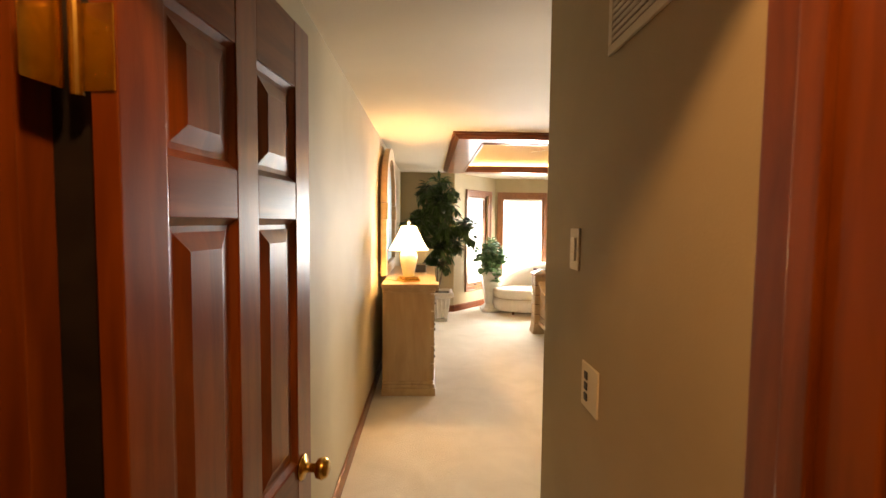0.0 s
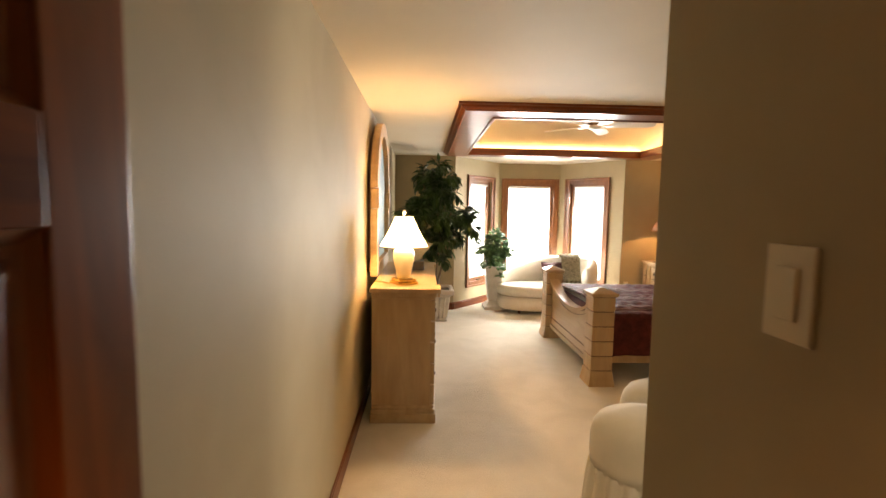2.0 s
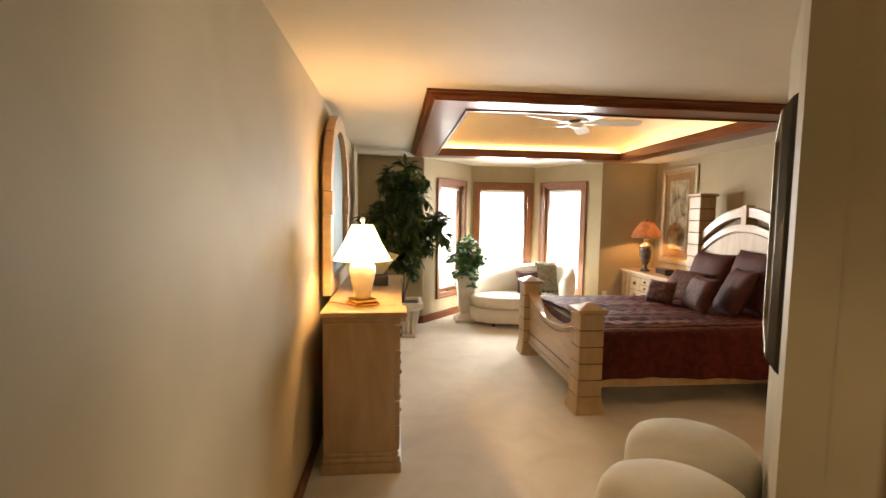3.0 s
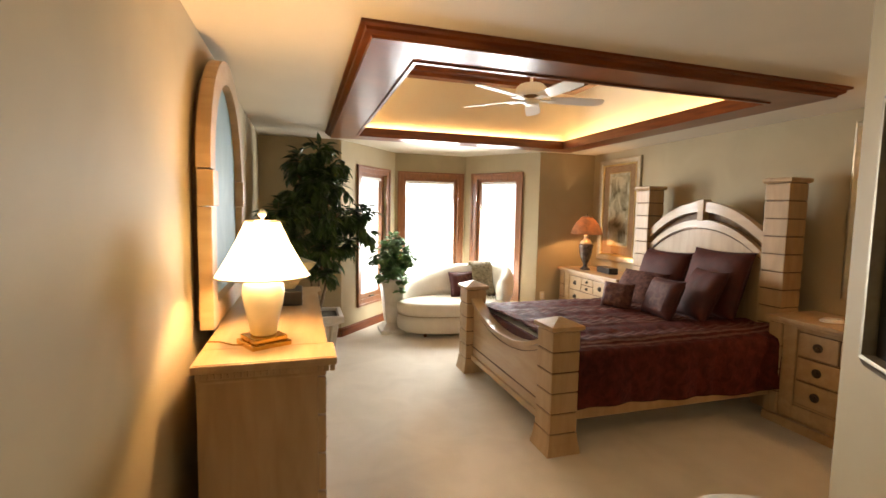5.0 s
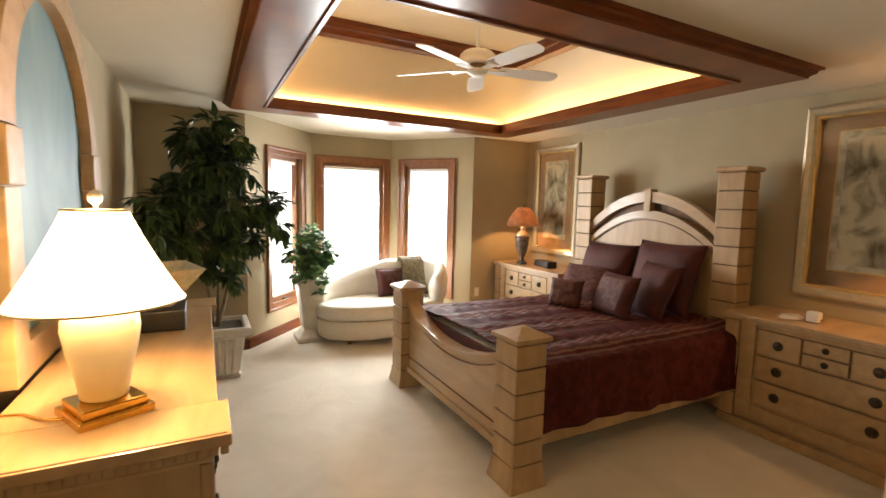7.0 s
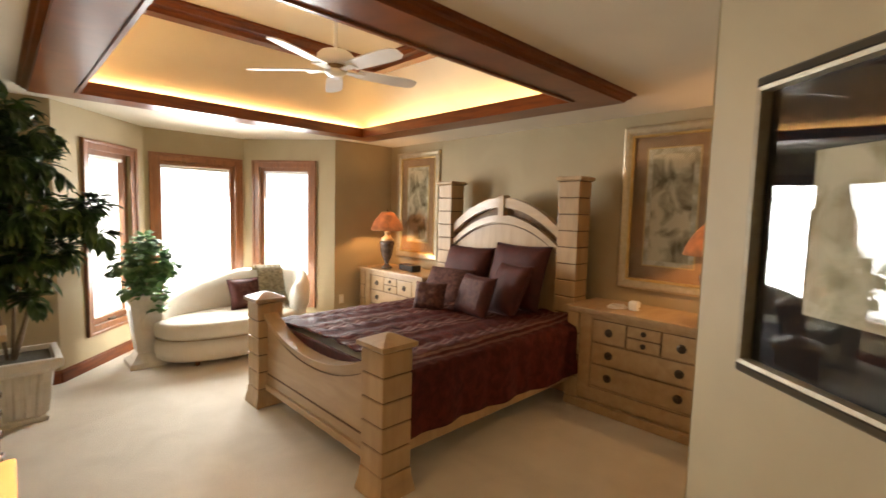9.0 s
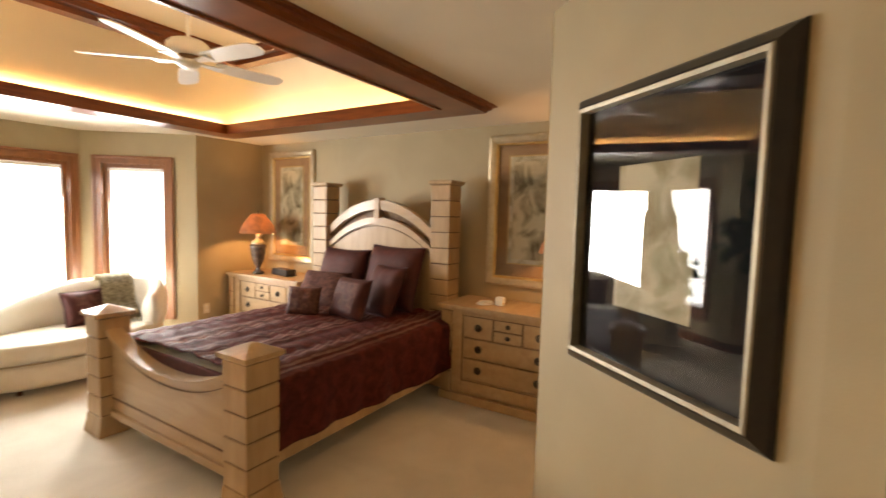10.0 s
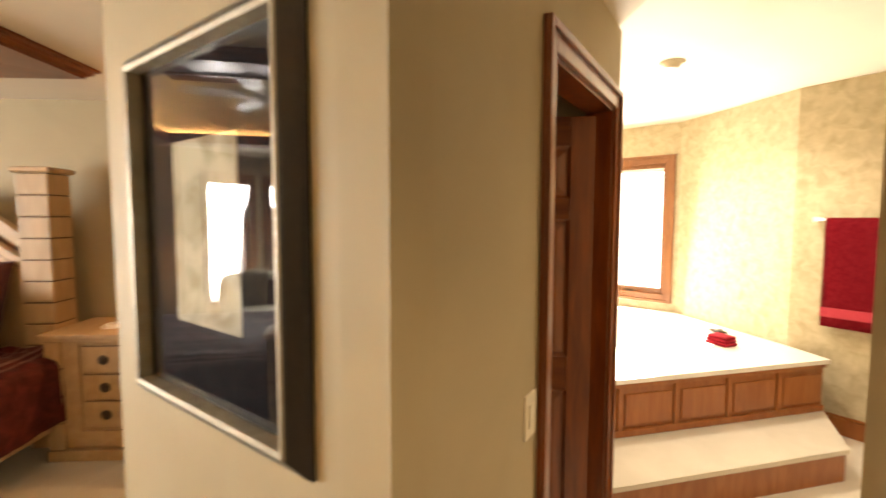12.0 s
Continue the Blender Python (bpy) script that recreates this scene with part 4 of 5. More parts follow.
def cover_mesh():
    """Quilted cover: flat over the bed, hanging down both long sides with uneven folds."""
    bm = bmesh.new()
    nx, prof = 120, []
    w = 0.81
    for k in range(25):  # near side hem up, across, and down the other side
        prof.append((-w - 0.035 + 0.03 * k / 24 * 0, 0.265 + 0.355 * k / 24))
    top = [(-w + 2 * w * k / 60, 0.672) for k in range(61)]
    prof = prof + [(-w - 0.02, 0.655)] + top + [(w + 0.02, 0.655)] + [(w + 0.035, 0.62 - 0.355 * k / 24) for k in range(25)]
    grid = []
    for i in range(nx + 1):
        x = 3.265 + (5.20 - 3.265) * i / nx
        row = []
        for k, (y, z) in enumerate(prof):
            flat = abs(y) <= w
            n1 = noise.noise(Vector((x * 2.4, y * 2.4, 3.1)))
            if flat:
                sag_in = 0.035 * math.cos(math.pi * y / (2 * w)) - 0.05 * max(0, abs(y) / w - 0.85) / 0.15
                z2 = z + 0.010 * n1 + sag_in * 0.5 + 0.013 * abs(math.sin((y + 0.08 * n1) * 17)) + 0.007 * math.sin(x * 46 + 6 * n1) * abs(math.sin(y * 8.5)) + 0.006 * noise.noise(Vector((x * 9, y * 9, 0.4))) + 0.09 * max(0, (x - 4.6)) * max(0, abs(y) - 0.3)
                y2 = y
            else:
                drop = (0.655 - z) / 0.43
                y2 = y + math.copysign(drop * (0.030 * math.sin(x * 11 + 2 * n1) + 0.022 * n1 + 0.02), y) + math.copysign(0.16 * max(0, x - 4.7), y)
                z2 = z + 0.05 * drop * math.sin(x * 3.1) * noise.noise(Vector((x * 1.5, 7.7, 0)))
                if i < 4:
                    z2 -= 0.05 * drop * (4 - i) / 4
            row.append(bm.verts.new((x - 4.26, y2, z2 - 0.28)))
        grid.append(row)
    for a, b in zip(grid, grid[1:]):
        for k in range(len(prof) - 1):
            bm.faces.new((a[k], a[k + 1], b[k + 1], b[k]))
    # end at the foot
    bmesh.ops.recalc_face_normals(bm, faces=bm.faces[:])
    bmesh.ops.solidify(bm, geom=bm.faces[:], thickness=0.012)
    return bm


cov = thing("bedcover", "striped burgundy quilted bedcover hanging over the bed sides", "bedcover", pose(4.26, 6.765, 0.28))
part("quilt", cover_mesh(), M_COVER, cov, smooth=True)
part("foot_tuck", box(3.25 - 4.26, 3.275 - 4.26, -0.78, 0.78, 0.0, 0.36, 0.01), M_BURG, cov)


def cushion(name, label, m, w, h, d, material, piping=True, inset=None):
    """A plump square cushion standing in local x (width), z (height), y (thickness)."""
    ob = thing(name, label, "pillow", m, group="pillows on the bed")
    bm = bmesh.new()
    n = 18
    for side in (-1, 1):
        g = []
        for i in range(n + 1):
            r = []
            for j in range(n + 1):
                a, b = 2 * i / n - 1, 2 * j / n - 1
                puff = ((1 - a ** 4) * (1 - b ** 4)) ** 0.55
                pull = 1 - 0.07 * (1 - a * a) * (b * b) , 1 - 0.07 * (1 - b * b) * (a * a)
                wob = 0.012 * noise.noise(Vector((a * 2.3, b * 2.3, side + w * 9)))
                r.append(bm.verts.new((a * w / 2 * pull[1], side * (d / 2 * puff + wob * puff), h / 2 + b * h / 2 * pull[0])))
            g.append(r)
        for i in range(n):
            for j in range(n):
                bm.faces.new((g[i][j], g[i + 1][j], g[i + 1][j + 1], g[i][j + 1]))
    bmesh.ops.remove_doubles(bm, verts=bm.verts[:], dist=0.0008)
    bmesh.ops.recalc_face_normals(bm, faces=bm.faces[:])
    body = part("pillow_body", bm, material, ob, smooth=True)
    if piping:
        pts = []
        for s in range(4):
            for k in range(12):
                a = -1 + 2 * k / 12
                p = ((a, -1), (1, a), (-a, 1), (-1, -a))[s]
                pl = 1 - 0.07 * (1 - a * a)
                pts.append((p[0] * w / 2 * (pl if s in (1, 3) else 1), 0, h / 2 + p[1] * h / 2 * (pl if s in (0, 2) else 1)))
        part("piping", tube(pts + [pts[0]], 0.007, 6), M_BURG2, ob)
    if inset:
        s = inset[0]
        bm = bmesh.new()
        n = 10
        g = [[bm.verts.new((a * s, -(d / 2) * ((1 - (a * 2 * s / w) ** 4) * (1 - (b * 2 * s / h) ** 4)) ** 0.55 - 0.003, h / 2 + b * s)) for b in [2 * j / n - 1 for j in range(n + 1)]] for a in [2 * i / n - 1 for i in range(n + 1)]]
        for i in range(n):
            for j in range(n):
                bm.faces.new((g[i][j], g[i + 1][j], g[i + 1][j + 1], g[i][j + 1]))
        part("front_patch", bm, inset[1], ob, "woven patterned square", smooth=True)
    return ob


def lean(x, y, z, yaw, tilt):
    return pose(x, y, z, 0, 0, yaw) @ pose(0, 0, 0, tilt, 0, 0)


# pillows face the foot of the bed: local -y looks to -x
cushion("pillow", "large plain burgundy square pillow against the headboard", lean(5.06, 6.58, 0.68, -92, -18), 0.64, 0.62, 0.20, M_BURG)
cushion("pillow", "large plain burgundy square pillow leaning beside its twin", lean(5.06, 7.22, 0.68, -88, -20), 0.60, 0.56, 0.20, M_BURG)
cushion("pillow", "burgundy pillow turned forward on the bed", lean(4.80, 6.50, 0.68, -102, -26), 0.42, 0.48, 0.16, M_BURG)
cushion("pillow", "mauve patterned pillow lying back behind small cushions", lean(4.74, 7.18, 0.675, -75, -42), 0.50, 0.42, 0.17, M_MAUVE)
cushion("pillow", "square tapestry cushion with a burgundy border", lean(4.56, 6.62, 0.68, -96, -22), 0.40, 0.36, 0.15, M_BURG, inset=(0.125, M_MAUVE))
cushion("pillow", "small patterned mauve bolster cushion", lean(4.42, 6.98, 0.68, -62, -20), 0.30, 0.26, 0.15, M_MAUVE, piping=False)


# ---- nightstands ----
def nightstand(m, label):
    """x along the front, y from the front back to the wall, z up."""
    w, d, h = 1.23, 0.50, 0.83
    ns = thing("nightstand", label, "nightstand", m, group="pair of nightstands")
    part("body", box(0.10, w - 0.10, 0.03, d, 0.07, h - 0.05, 0.003), M_PINE, ns)
    part("plinth", box(-0.005, w + 0.005, -0.012, d, 0.0, 0.07, 0.008), M_PINE_H, ns)
    part("top", box(-0.015, w + 0.015, -0.03, d, h - 0.028, h, 0.006), M_PINE_H, ns)
    part("cornice", box(0.0, w, -0.012, d, h - 0.052, h - 0.028, 0.008), M_PINE_H, ns)
    for x0 in (0.0, w - 0.10):
        part("pilaster", box(x0 + 0.004, x0 + 0.096, 0.004, d, 0.07, h - 0.052, 0.002), M_GROOVE, ns)
        for k in range(4):
            a = 0.072 + k * 0.177
            part("block", box(x0, x0 + 0.10, 0.0, d - 0.01, a, a + 0.171, 0.006), M_PINE, ns)
    for x0, x1, z0, z1 in ((0.105, 0.205, 0.09, 0.775), (w - 0.205, w - 0.105, 0.09, 0.775), (0.205, w - 0.205, 0.752, 0.775), (0.205, w - 0.205, 0.09, 0.19)):
        part("front_frame", box(x0, x1, 0.012, 0.032, z0, z1, 0.005), M_PINE_H, ns)
    rows = [(0.21, 0.378, 0.22, w - 0.22), (0.395, 0.553, 0.22, w - 0.22), (0.57, 0.738, 0.22, 0.48), (0.57, 0.738, w - 0.48, w - 0.22), (0.57, 0.646, 0.495, w - 0.495), (0.66, 0.738, 0.495, w - 0.495)]
    for z0, z1, x0, x1 in rows:
        part("drawer_gap", box(x0 - 0.006, x1 + 0.006, 0.028, 0.031, z0 - 0.006, z1 + 0.006), M_GROOVE, ns)
        dr = part("drawer", box(x0, x1, 0.016, 0.03, z0, z1, 0.004), M_PINE_H, ns)
        wide = x1 - x0 > 0.4
        for x in ((0.355, w - 0.355) if wide else ((x0 + x1) / 2,)):
            r = 0.032 if (z1 - z0) > 0.12 else 0.020
            bm = lathe([(r, 0), (r, 0.004), (r * 0.8, 0.007), (r * 0.45, 0.006), (r * 0.4, 0.016), (r * 0.55, 0.022), (r * 0.2, 0.027)], 16)
            bm.transform(pose(x, 0.016, (z0 + z1) / 2, 90, 0, 0))
            part("drawer_pull", bm, M_BRONZE, dr, "round dark bronze pull")
    return ns


MN = lambda y: Matrix(((0, 1, 0, 5.05), (-1, 0, 0, y), (0, 0, 1, 0), (0, 0, 0, 1)))
nightstand(MN(5.955), "whitewashed pine nightstand with dark pulls near the picture wall")
nightstand(MN(8.985), "whitewashed pine nightstand with dark pulls near the windows")


def urn_lamp(m, label):
    u = thing("bedside_lamp", label, "lamp", m, group="pair of bedside lamps")
    part("urn", lathe([(0.066, 0.0), (0.068, 0.016), (0.050, 0.026), (0.028, 0.05), (0.027, 0.075), (0.036, 0.095), (0.064, 0.155), (0.082, 0.23), (0.086, 0.29), (0.091, 0.297), (0.091, 0.335), (0.076, 0.345)], 32), M_URN, u, "marbled dark urn body", True)
    part("urn_lid", lathe([(0.076, 0.346), (0.080, 0.356), (0.062, 0.385), (0.032, 0.405), (0.027, 0.435), (0.036, 0.447), (0.036, 0.457), (0.012, 0.464), (0.012, 0.54)], 32), M_SILVER, u, "pale metal lid", True)
    part("shade", shade(0.205, 0.070, 0.475, 0.705, -0.022), M_SHADE2, u, "rust-coloured mottled shade", True)
    part("finial", lathe([(0.004, 0.69), (0.010, 0.722), (0.003, 0.74)], 12), M_BRONZE, u)
    return u


urn_lamp(pose(5.20, 8.62, 0.831), "lit dark urn lamp with a rust shade by the windows")
urn_lamp(pose(5.22, 4.95, 0.831), "lit dark urn lamp with a rust shade beside the phone")
clock = thing("clock_radio", "black clock radio on the nightstand", "clock radio", pose(5.28, 8.27, 0.831, 0, 0, 82))
part("case", box(-0.15, 0.15, -0.07, 0.06, 0.0, 0.075, 0.010), M_BLACK, clock)
part("front_face", box(-0.13, 0.13, -0.073, -0.0705, 0.012, 0.062, 0.001), M_BRONZE, clock)
ph = thing("telephone_cord", "coiled white telephone cable on the nightstand", "cable", pose(5.22, 5.62, 0.831))
pts = [(0.075 * math.cos(a) * (1 - 0.02 * a) * 1.2, 0.075 * math.sin(a) * (1 - 0.02 * a), 0.006 + 0.0011 * a) for a in [0.35 * k for k in range(54)]]
part("cable", tube(pts, 0.004, 6), M_WHITE, ph)
cup = thing("white_adapter", "small white plug adapter beside the cable", "adapter", pose(5.24, 5.50, 0.831))
part("adapter_body", box(-0.035, 0.035, -0.045, 0.03, 0.0, 0.075, 0.018), M_WHITE, cup)
part("prong", box(-0.01, 0.01, -0.057, -0.045, 0.02, 0.026, 0.001), M_BRASS, cup)

# ---- ceiling fan ----
FANC = (3.40, 6.86)
fan = thing("ceiling_fan", "white five-blade ceiling fan hanging from the tray", "ceiling fan", pose(FANC[0], FANC[1], 2.94))
part("canopy", lathe([(0.065, -0.001), (0.062, -0.03), (0.025, -0.06)], 24), M_WHITE, fan, smooth=True)
part("rod", lathe([(0.012, -0.05), (0.012, -0.33)], 12), M_WHITE, fan)
part("motor", lathe([(0.03, -0.305), (0.10, -0.315), (0.125, -0.340), (0.128, -0.385), (0.115, -0.402), (0.08, -0.408)], 36), M_WHITE, fan, "white motor housing", True)
part("vent_ring", lathe([(0.078, -0.408), (0.078, -0.435)], 32), M_GROOVE, fan, "dark vent slots under the motor")
part("switch_cup", lathe([(0.070, -0.435), (0.078, -0.442), (0.066, -0.458), (0.045, -0.474), (0.02, -0.480)], 32), M_WHITE, fan, smooth=True)
for k in range(5):
    a = -84 + 72 * k
    m = pose(0, 0, -0.44, 0, 0, a)
    bm = prism([(0.05, -0.02), (0.16, -0.035), (0.20, -0.045), (0.20, 0.045), (0.16, 0.035), (0.05, 0.02)], -0.004, 0.004)
    bm.transform(m)
    arm = part("blade_arm", bm, M_WHITE, fan)
    pts = [(0.16, -0.055), (0.30, -0.064), (0.50, -0.068), (0.58, -0.062), (0.615, -0.035), (0.62, 0), (0.615, 0.035), (0.58, 0.062), (0.50, 0.068), (0.30, 0.064), (0.16, 0.055)]
    bm = prism(pts, 0.006, 0.013)
    bm.transform(m @ pose(0, 0, 0, -12, 0, 0))
    part("blade", bm, M_WHITE, fan)


# ---- plants ----
def leaf_crown(clumps, sprays, per, size, seed, droop=0.5, broad=0.2, shell=0.5):
    """Sprays of pointed, folded leaves set round the twig ends of uneven clumps."""
    rnd = random.Random(seed)
    verts, faces = [], []
    weights = [c[3] ** 2 for c in clumps]
    for _ in range(sprays):
        cx, cy, cz, r = rnd.choices(clumps, weights)[0]
        v = Vector((rnd.gauss(0, 1), rnd.gauss(0, 1), rnd.gauss(0.15, 1)))
        v.normalize()
        tip = Vector((cx, cy, cz)) + v * r * (rnd.random() ** shell)
        out = (v + Vector((0, 0, -0.3 * droop))).normalized()
        turn = rnd.uniform(0, 6.28)
        for q in range(per):
            a = turn + 2.4 * q
            fan_out = 0.35 + 0.75 * q / per
            d = (out + Vector((math.cos(a), math.sin(a), 0)) * fan_out + Vector((0, 0, -droop * rnd.uniform(0.5, 1.3)))).normalized()
            p = tip - out * size * 0.5 * q / per
            side = d.cross(Vector((rnd.uniform(-0.3, 0.3), rnd.uniform(-0.3, 0.3), 1))).normalized()
            up = side.cross(d)
            ln = size * rnd.uniform(0.65, 1.2)
            wd = ln * broad * rnd.uniform(0.85, 1.15)
            k = len(verts)
            for e, f, c in ((0, 0, 0), (0.35, 1, 0.12), (0.35, 0, 0.0), (0.35, -1, 0.12), (0.72, 0.7, 0.02), (0.72, 0, -0.08), (0.72, -0.7, 0.02), (1, 0, -0.24)):
                verts.append(p + d * (e * ln) + side * (f * wd) + up * (c * ln * 0.6))
            faces += [(k, k + 1, k + 2), (k, k + 2, k + 3), (k + 1, k + 4, k + 5, k + 2), (k + 2, k + 5, k + 6, k + 3), (k + 4, k + 7, k + 5), (k + 5, k + 7, k + 6)]
    me = bpy.data.meshes.new("leaves")
    me.from_pydata([tuple(v) for v in verts], [], faces)
    bm = bmesh.new()
    bm.from_mesh(me)
    bpy.data.meshes.remove(me)
    return bm


PX, PY = 1.74, 8.40
planter = thing("planter", "square fluted cast-stone planter with flared rim", "planter", pose(PX, PY, 0))
part("pot", lathe([(0.165, 0.0), (0.17, 0.03), (0.155, 0.04), (0.20, 0.36), (0.21, 0.37), (0.255, 0.40), (0.26, 0.44), (0.25, 0.46), (0.215, 0.46), (0.20, 0.42)], square=True), M_STONE, planter)
for s in range(4):
    for k in range(5):
        bm = tube([(-0.11 + 0.055 * k, -0.160, 0.05), (-0.132 + 0.066 * k, -0.196, 0.35)], 0.017, 8)
        bm.transform(pose(0, 0, 0, 0, 0, 90 * s))
        part("flute", bm, M_STONE, planter, smooth=True)
part("soil", box(-0.205, 0.205, -0.205, 0.205, 0.40, 0.43, 0.01), M_MOSS, planter)
ficus = thing("ficus_tree", "tall artificial ficus with dark drooping leaves", "tree", pose(PX, PY, 0.43))
tr = part("trunk", tube([(0.0, 0.0, 0.0), (0.05, -0.02, 0.18), (0.10, -0.03, 0.40), (0.06, 0.0, 0.75), (0.02, 0.02, 1.1), (0.0, 0.03, 1.6)], [0.020, 0.018, 0.017, 0.015, 0.011, 0.005], 10), M_BARK, ficus, smooth=True)
for pts in (((-0.03, 0.02, 0.0), (-0.06, 0.03, 0.3), (-0.10, 0.05, 0.7), (-0.30, -0.02, 1.05)), ((0.0, 0.03, 0.0), (0.02, 0.06, 0.4), (0.1, 0.02, 0.8), (0.34, -0.05, 1.15)), ((0.06, 0.0, 0.75), (0.12, -0.1, 0.95), (0.2, -0.25, 1.1)), ((0.02, 0.02, 1.1), (-0.12, -0.08, 1.35), (-0.2, -0.1, 1.5))):
    part("limb", tube(pts, [0.013, 0.011, 0.008, 0.004][: len(pts)], 8), M_BARK, ficus, smooth=True)
CL = [(0.02, 0.0, 1.72, 0.17), (0.16, -0.02, 1.60, 0.18), (-0.14, 0.0, 1.58, 0.19), (0.22, -0.05, 1.36, 0.15), (-0.02, -0.05, 1.34, 0.24), (-0.2, -0.03, 1.28, 0.17), (0.30, -0.05, 1.02, 0.15), (0.44, -0.07, 1.06, 0.13), (0.50, -0.08, 0.88, 0.09), (0.26, -0.1, 0.74, 0.13), (0.06, -0.08, 1.0, 0.24), (0.04, -0.08, 0.68, 0.2), (-0.22, -0.25, 1.10, 0.19), (-0.36, -0.45, 1.04, 0.19), (-0.42, -0.65, 0.94, 0.15), (-0.40, -0.5, 0.80, 0.14), (-0.2, -0.25, 0.8, 0.17), (0.1, -0.06, 0.42, 0.09), (-0.12, -0.1, 0.55, 0.11)]
part("crown", leaf_crown(CL, 520, 7, 0.135, 4, 0.75, 0.19), M_LEAF, ficus, "dark green pointed leaves")

ped = thing("pedestal_planter", "tall tapered cast-stone planter on a square base", "planter", pose(2.69, 9.16, 0))
part("base", lathe([(0.155, 0.0), (0.155, 0.05), (0.12, 0.075), (0.085, 0.12), (0.075, 0.13)], square=True), M_STONE, ped)
part("vase", lathe([(0.075, 0.131), (0.085, 0.16), (0.135, 0.60), (0.15, 0.66), (0.165, 0.68), (0.165, 0.70), (0.13, 0.70), (0.12, 0.66)], square=True), M_STONE, ped)
for s in range(4):
    bm = box(-0.05, 0.05, -0.004, 0.004, 0.2, 0.55, 0.003)
    bm.transform(pose(0, 0, 0, 0, 0, 90 * s) @ pose(0, -0.108, 0, 7, 0, 0) @ pose(0, 0.042, 0))
    part("side_panel", bm, M_STONE, ped)
ivy = thing("ivy_plant", "round bushy variegated ivy trailing from its planter", "plant", pose(2.69, 9.16, 0.68))
part("stems", tube([(0, 0, 0), (0.02, 0.01, 0.2), (0.0, 0.0, 0.45)], [0.012, 0.009, 0.004], 8), M_BARK, ivy)
part("foliage", leaf_crown([(0, 0, 0.34, 0.20), (0.0, 0, 0.50, 0.10), (-0.14, -0.02, 0.32, 0.15), (0.15, -0.02, 0.30, 0.15), (0.02, -0.06, 0.14, 0.18), (0.10, -0.13, 0.0, 0.09), (0.08, -0.17, -0.12, 0.05), (-0.1, -0.10, 0.08, 0.10)], 300, 5, 0.075, 9, 0.3, 0.42, 0.35), M_LEAF2, ivy, "bright green pale-edged leaves")

# ---- chaise in the bay ----
CHX, CHY = 3.50, 9.02
chaise = thing("chaise", "cream upholstered round chaise with sweeping curved back", "chaise", pose(CHX, CHY, 0))


def blob(outline, z0, z1, edge):
    """A cushion from a plan outline with rolled edges."""
    bm = bmesh.new()
    c = Vector((sum(p[0] for p in outline) / len(outline), sum(p[1] for p in outline) / len(outline)))
    levels = [(z0, 1 - edge * 1.2), (z0 + (z1 - z0) * 0.12, 1 - edge * 0.3), (z0 + (z1 - z0) * 0.4, 1.0), (z0 + (z1 - z0) * 0.72, 1.0), (z1 - (z1 - z0) * 0.08, 1 - edge * 0.5), (z1, 1 - edge * 1.8), (z1 + 0.006, 0.5)]
    rings = [[bm.verts.new((c.x + (x - c.x) * s, c.y + (y - c.y) * s, z)) for x, y in outline] for z, s in levels]
    n = len(outline)
    for a, b in zip(rings, rings[1:]):
        for i in range(n):
            bm.faces.new((a[i], a[(i + 1) % n], b[(i + 1) % n], b[i]))
    bm.faces.new(rings[0][::-1]), bm.faces.new(rings[-1])
    return bm


plan = [(0.76 * math.copysign(abs(math.cos(a)) ** 0.85, math.cos(a)), 0.40 * math.copysign(abs(math.sin(a)) ** 0.85, math.sin(a))) for a in [2 * math.pi * k / 48 for k in range(48)]]
part("base", blob(plan, 0.06, 0.27, 0.05), M_CREAM, chaise, smooth=True)
part("seat", blob([(x * 1.01, y * 1.01) for x, y in plan], 0.275, 0.43, 0.05), M_CREAM, chaise, smooth=True)
part("welt", tube([(x * 0.99, y * 0.99, 0.272) for x, y in plan + plan[:1]], 0.006, 6), M_PIPING, chaise, "tan welt around the seat")
bm = bmesh.new()
rows = []
N = 40
for k in range(N + 1):
    f = k / N
    a = math.radians(172 - 212 * f)
    x, y = 0.70 * math.cos(a), 0.33 * math.sin(a)
    top = 0.45 + 0.40 * min(1, (f / 0.45)) ** 0.8 * (1 if f < 0.86 else max(0.55, 1 - (f - 0.86) * 2.6))
    nrm = Vector((math.cos(a) / 0.70, math.sin(a) / 0.33, 0)).normalized()
    sec = []
    for q in range(12):
        b = 2 * math.pi * q / 12
        th = 0.085
        z = 0.36 + (top - 0.36) * (0.5 - 0.5 * math.cos(b))
        sec.append(bm.verts.new((x + nrm.x * (th * math.sin(b) + 0.04), y + nrm.y * (th * math.sin(b) + 0.04), z)))
    rows.append(sec)
for a, b in zip(rows, rows[1:]):
    for q in range(12):
        bm.faces.new((a[q], a[(q + 1) % 12], b[(q + 1) % 12], b[q]))
bm.faces.new(rows[0][::-1]), bm.faces.new(rows[-1])
bmesh.ops.recalc_face_normals(bm, faces=bm.faces[:])
part("back", bm, M_CREAM, chaise, smooth=True)
for x, y in ((-0.45, -0.22), (0.45, -0.22), (-0.45, 0.22), (0.45, 0.22)):
    part("foot", lathe([(0.02, 0.0), (0.028, 0.065)], 12, (x, y)), M_OAK, chaise)
th = cushion("throw_pillow", "dark red square pillow with a satin border on the chaise", lean(CHX + 0.18, CHY + 0.10, 0.43, 8, -18), 0.40, 0.34, 0.13, M_BURG, inset=(0.11, M_MAUVE))
thr = thing("throw_blanket", "olive and cream fringed throw over the chaise back", "blanket", pose(CHX + 0.40, CHY + 0.06, 0.43))
bm = bmesh.new()
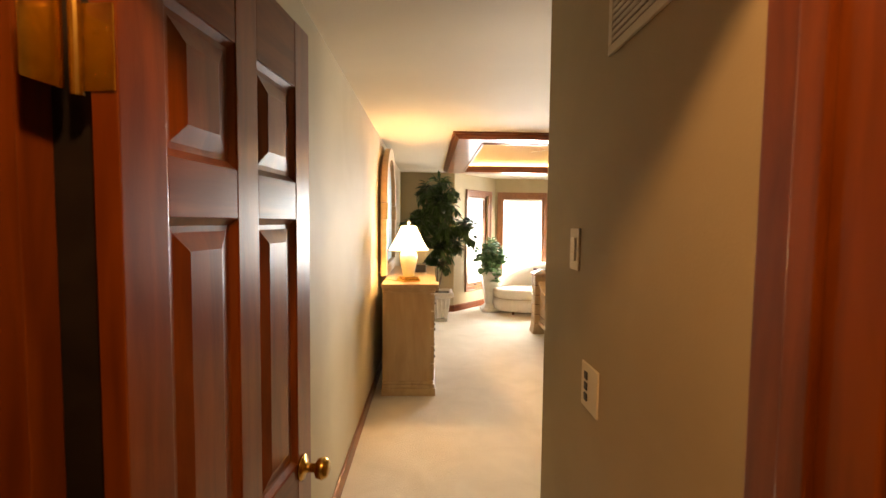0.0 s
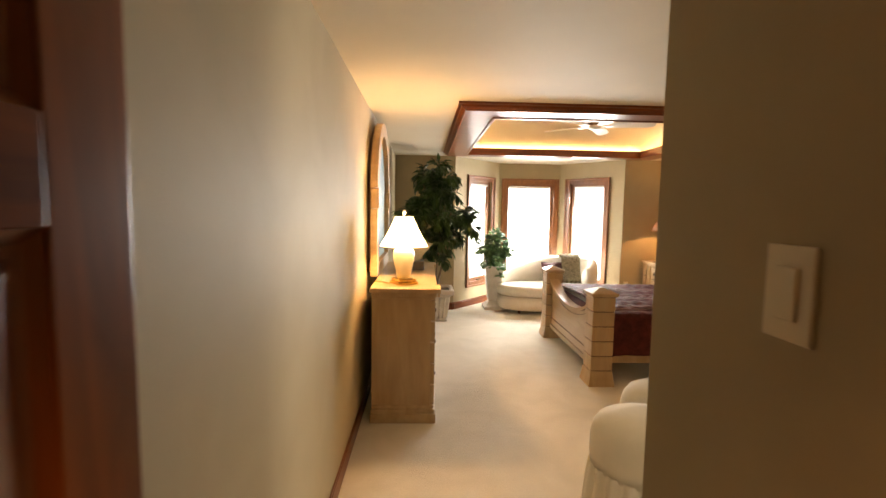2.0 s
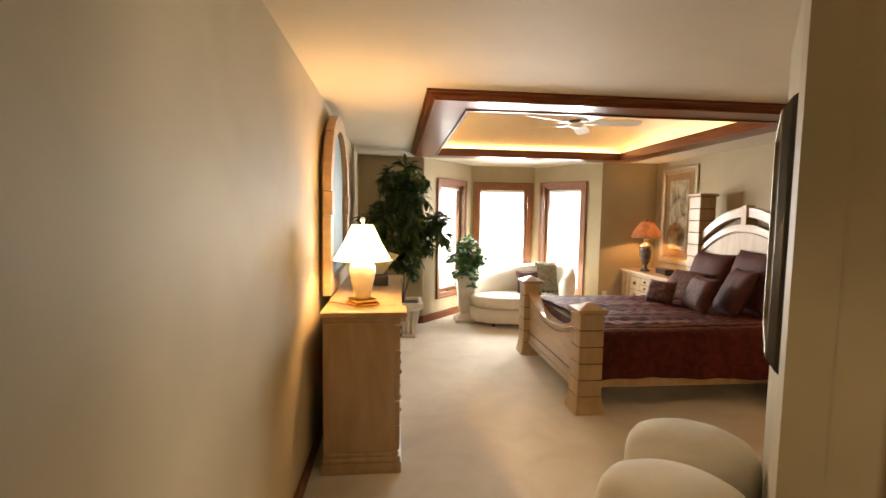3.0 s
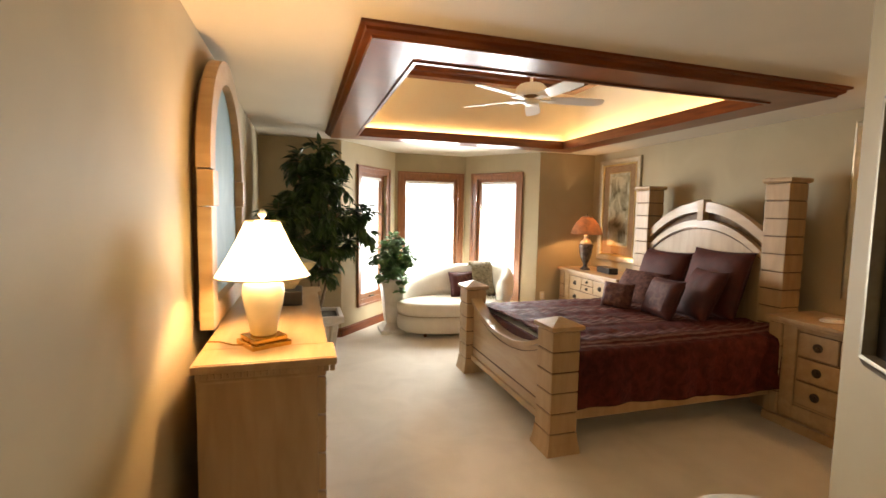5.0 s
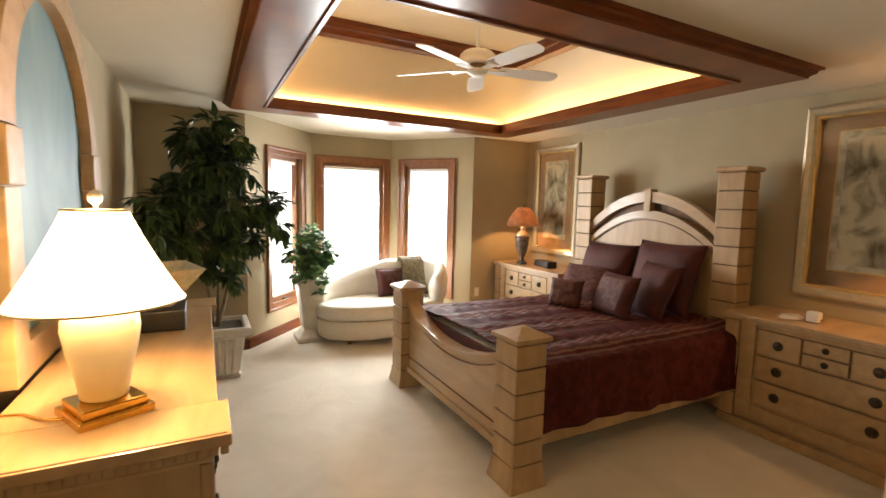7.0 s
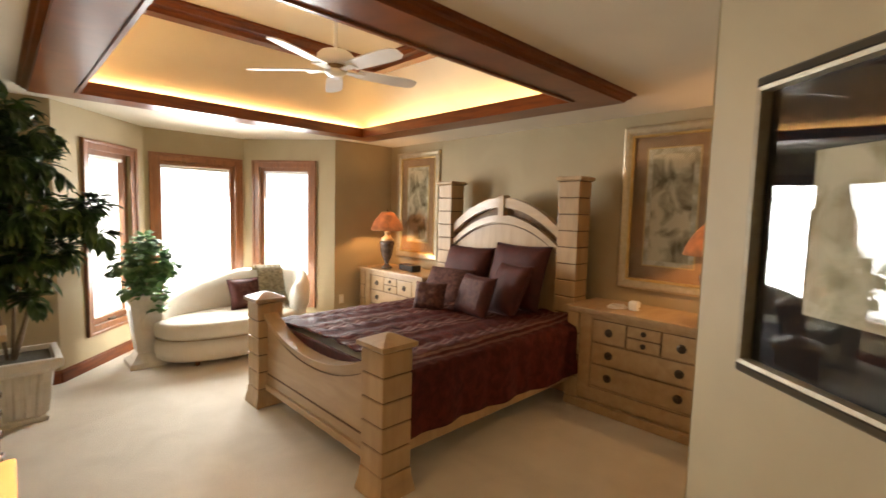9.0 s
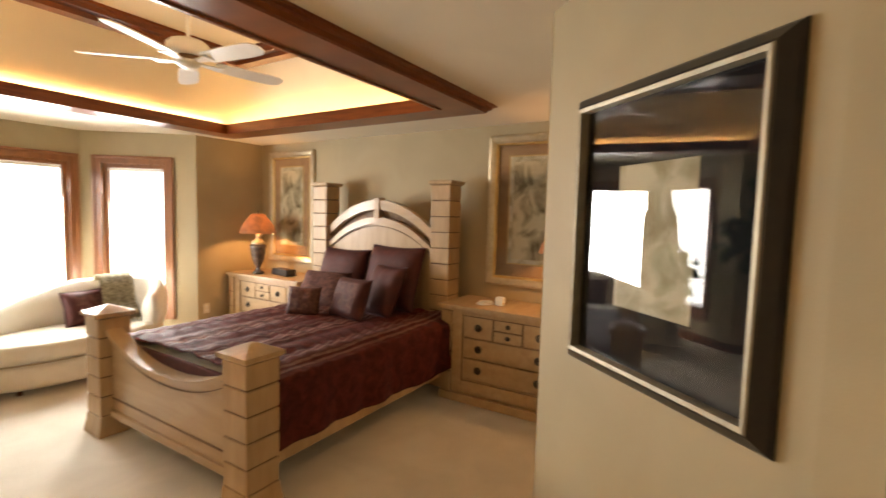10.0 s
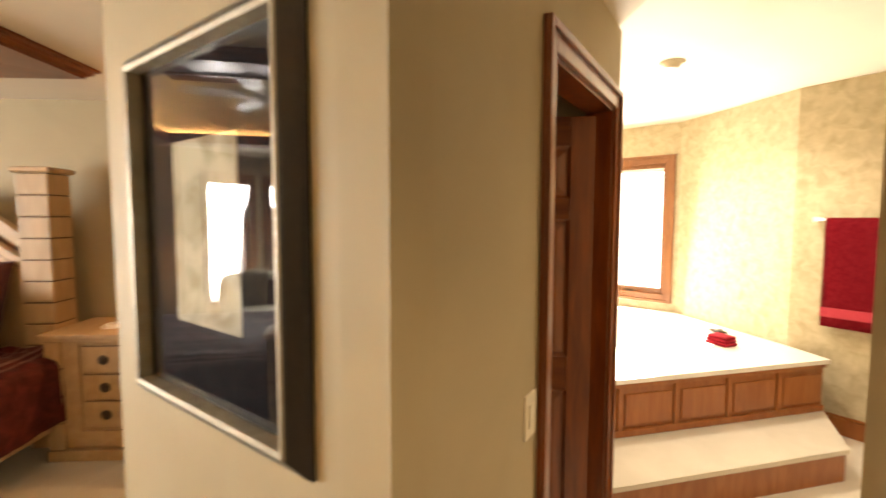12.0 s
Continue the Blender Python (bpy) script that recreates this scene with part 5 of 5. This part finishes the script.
path = [(-0.16, 0.02), (-0.10, 0.06), (-0.02, 0.16), (0.02, 0.30), (0.06, 0.40), (0.13, 0.445), (0.21, 0.43), (0.255, 0.36), (0.26, 0.25)]
g = [[bm.verts.new((-0.13 + 0.30 * i / 14 + 0.25 * t * 0.3, t, z + 0.012 * math.sin(i * 1.9 + k) + 0.02)) for i in range(15)] for k, (t, z) in enumerate(path)]
for a, b in zip(g, g[1:]):
    for i in range(14):
        bm.faces.new((a[i], a[i + 1], b[i + 1], b[i]))
bmesh.ops.solidify(bm, geom=bm.faces[:], thickness=0.012)
part("cloth", bm, M_THROW, thr, smooth=True)
for i in range(8):
    part("fringe", tube([(-0.15 + 0.036 * i, -0.16, 0.03), (-0.16 + 0.037 * i, -0.21, 0.006)], 0.006, 5), M_THROW, thr)


# ---- skirted ottomans under the picture ----
def ottoman(m, label):
    o = thing("ottoman", label, "ottoman", m, group="pair of ottomans")
    rx, ry = 0.29, 0.235
    bm = bmesh.new()
    rings = []
    for r, z in ((0.97, 0.30), (1.0, 0.36), (1.0, 0.44), (0.96, 0.50), (0.86, 0.545), (0.66, 0.575), (0.35, 0.59), (0.05, 0.593)):
        rings.append([bm.verts.new((rx * r * math.cos(2 * math.pi * i / 40), ry * r * math.sin(2 * math.pi * i / 40), z)) for i in range(40)])
    for a, b in zip(rings, rings[1:]):
        for i in range(40):
            bm.faces.new((a[i], a[(i + 1) % 40], b[(i + 1) % 40], b[i]))
    bm.faces.new(rings[-1]), bm.faces.new(rings[0][::-1])
    part("cushion", bm, M_CREAM, o, smooth=True)
    bm = bmesh.new()
    rings = []
    n = 120
    for z, wave, r in ((0.315, 0.006, 0.985), (0.2, 0.018, 1.0), (0.01, 0.03, 1.03)):
        rings.append([bm.verts.new(((rx * r + wave * math.sin(i * 2 * math.pi / 6)) * math.cos(2 * math.pi * i / n), (ry * r + wave * math.sin(i * 2 * math.pi / 6)) * math.sin(2 * math.pi * i / n), z)) for i in range(n)])
    for a, b in zip(rings, rings[1:]):
        for i in range(n):
            bm.faces.new((a[i], a[(i + 1) % n], b[(i + 1) % n], b[i]))
    part("skirt", bm, M_CREAM, o, "gathered fabric skirt", smooth=True)
    return o


ottoman(pose(2.72, 4.02, 0, 0, 0, -30), "cream ottoman with a domed top and gathered skirt")
ottoman(pose(3.04, 4.39, 0, 0, 0, -30), "cream ottoman with a domed top nearer the bed")


# ---- small fixtures ----
def plate(name, label, m, w, h, kind):
    p = thing(name, label, "wall plate", m)
    part("plate", box(-w / 2, w / 2, -0.006, 0, -h / 2, h / 2, 0.003), M_PLASTIC, p)
    if kind == "rocker":
        part("rocker", box(-0.017, 0.017, -0.011, -0.006, -0.033, 0.033, 0.003), M_PLASTIC, p)
    elif kind == "outlet":
        for z in (-0.02, 0.02):
            part("socket", box(-0.016, 0.016, -0.008, -0.006, z - 0.014, z + 0.014, 0.001), M_WHITE, p)
    else:
        for z in (-0.028, 0.0, 0.028):
            part("button", box(-0.030, -0.008, -0.009, -0.006, z - 0.010, z + 0.010, 0.002), M_BLACK, p)
    return p


MC = lambda y, z: pose(2.035, y, z, 0, 0, -90)
plate("light_switch", "almond rocker light switch on the passage wall", MC(2.405, 1.485), 0.075, 0.118, "rocker")
plate("control_panel", "almond wall control with three dark buttons", MC(2.255, 1.135), 0.115, 0.118, "buttons")
plate("light_switch", "almond light switch beside the closet door", M_DOORW @ pose(0.60, 0, 1.03), 0.075, 0.125, "rocker")
plate("power_outlet", "almond power outlet below the bay wall", pose(4.80, FARY, 0.42), 0.07, 0.115, "outlet")
vent = thing("air_vent", "painted metal return-air grille high on the passage wall", "vent", MC(2.02, 1.945) @ pose(0, 0, 0))
part("vent_frame", box(-0.17, 0.30, -0.008, 0, 0.0, 0.022, 0.003), M_VENT, vent)
part("vent_frame", box(-0.17, 0.30, -0.008, 0, 0.33, 0.352, 0.003), M_VENT, vent)
for x in (-0.17, 0.278):
    part("vent_frame", box(x, x + 0.022, -0.008, 0, 0.022, 0.33, 0.003), M_VENT, vent)
part("vent_backing", box(-0.15, 0.28, -0.002, 0, 0.02, 0.33), M_GROOVE, vent)
for k in range(20):
    part("slat", box(-0.148, 0.278, -0.007, -0.003, 0.026 + k * 0.0152, 0.036 + k * 0.0152, 0.001), M_VENT, vent)
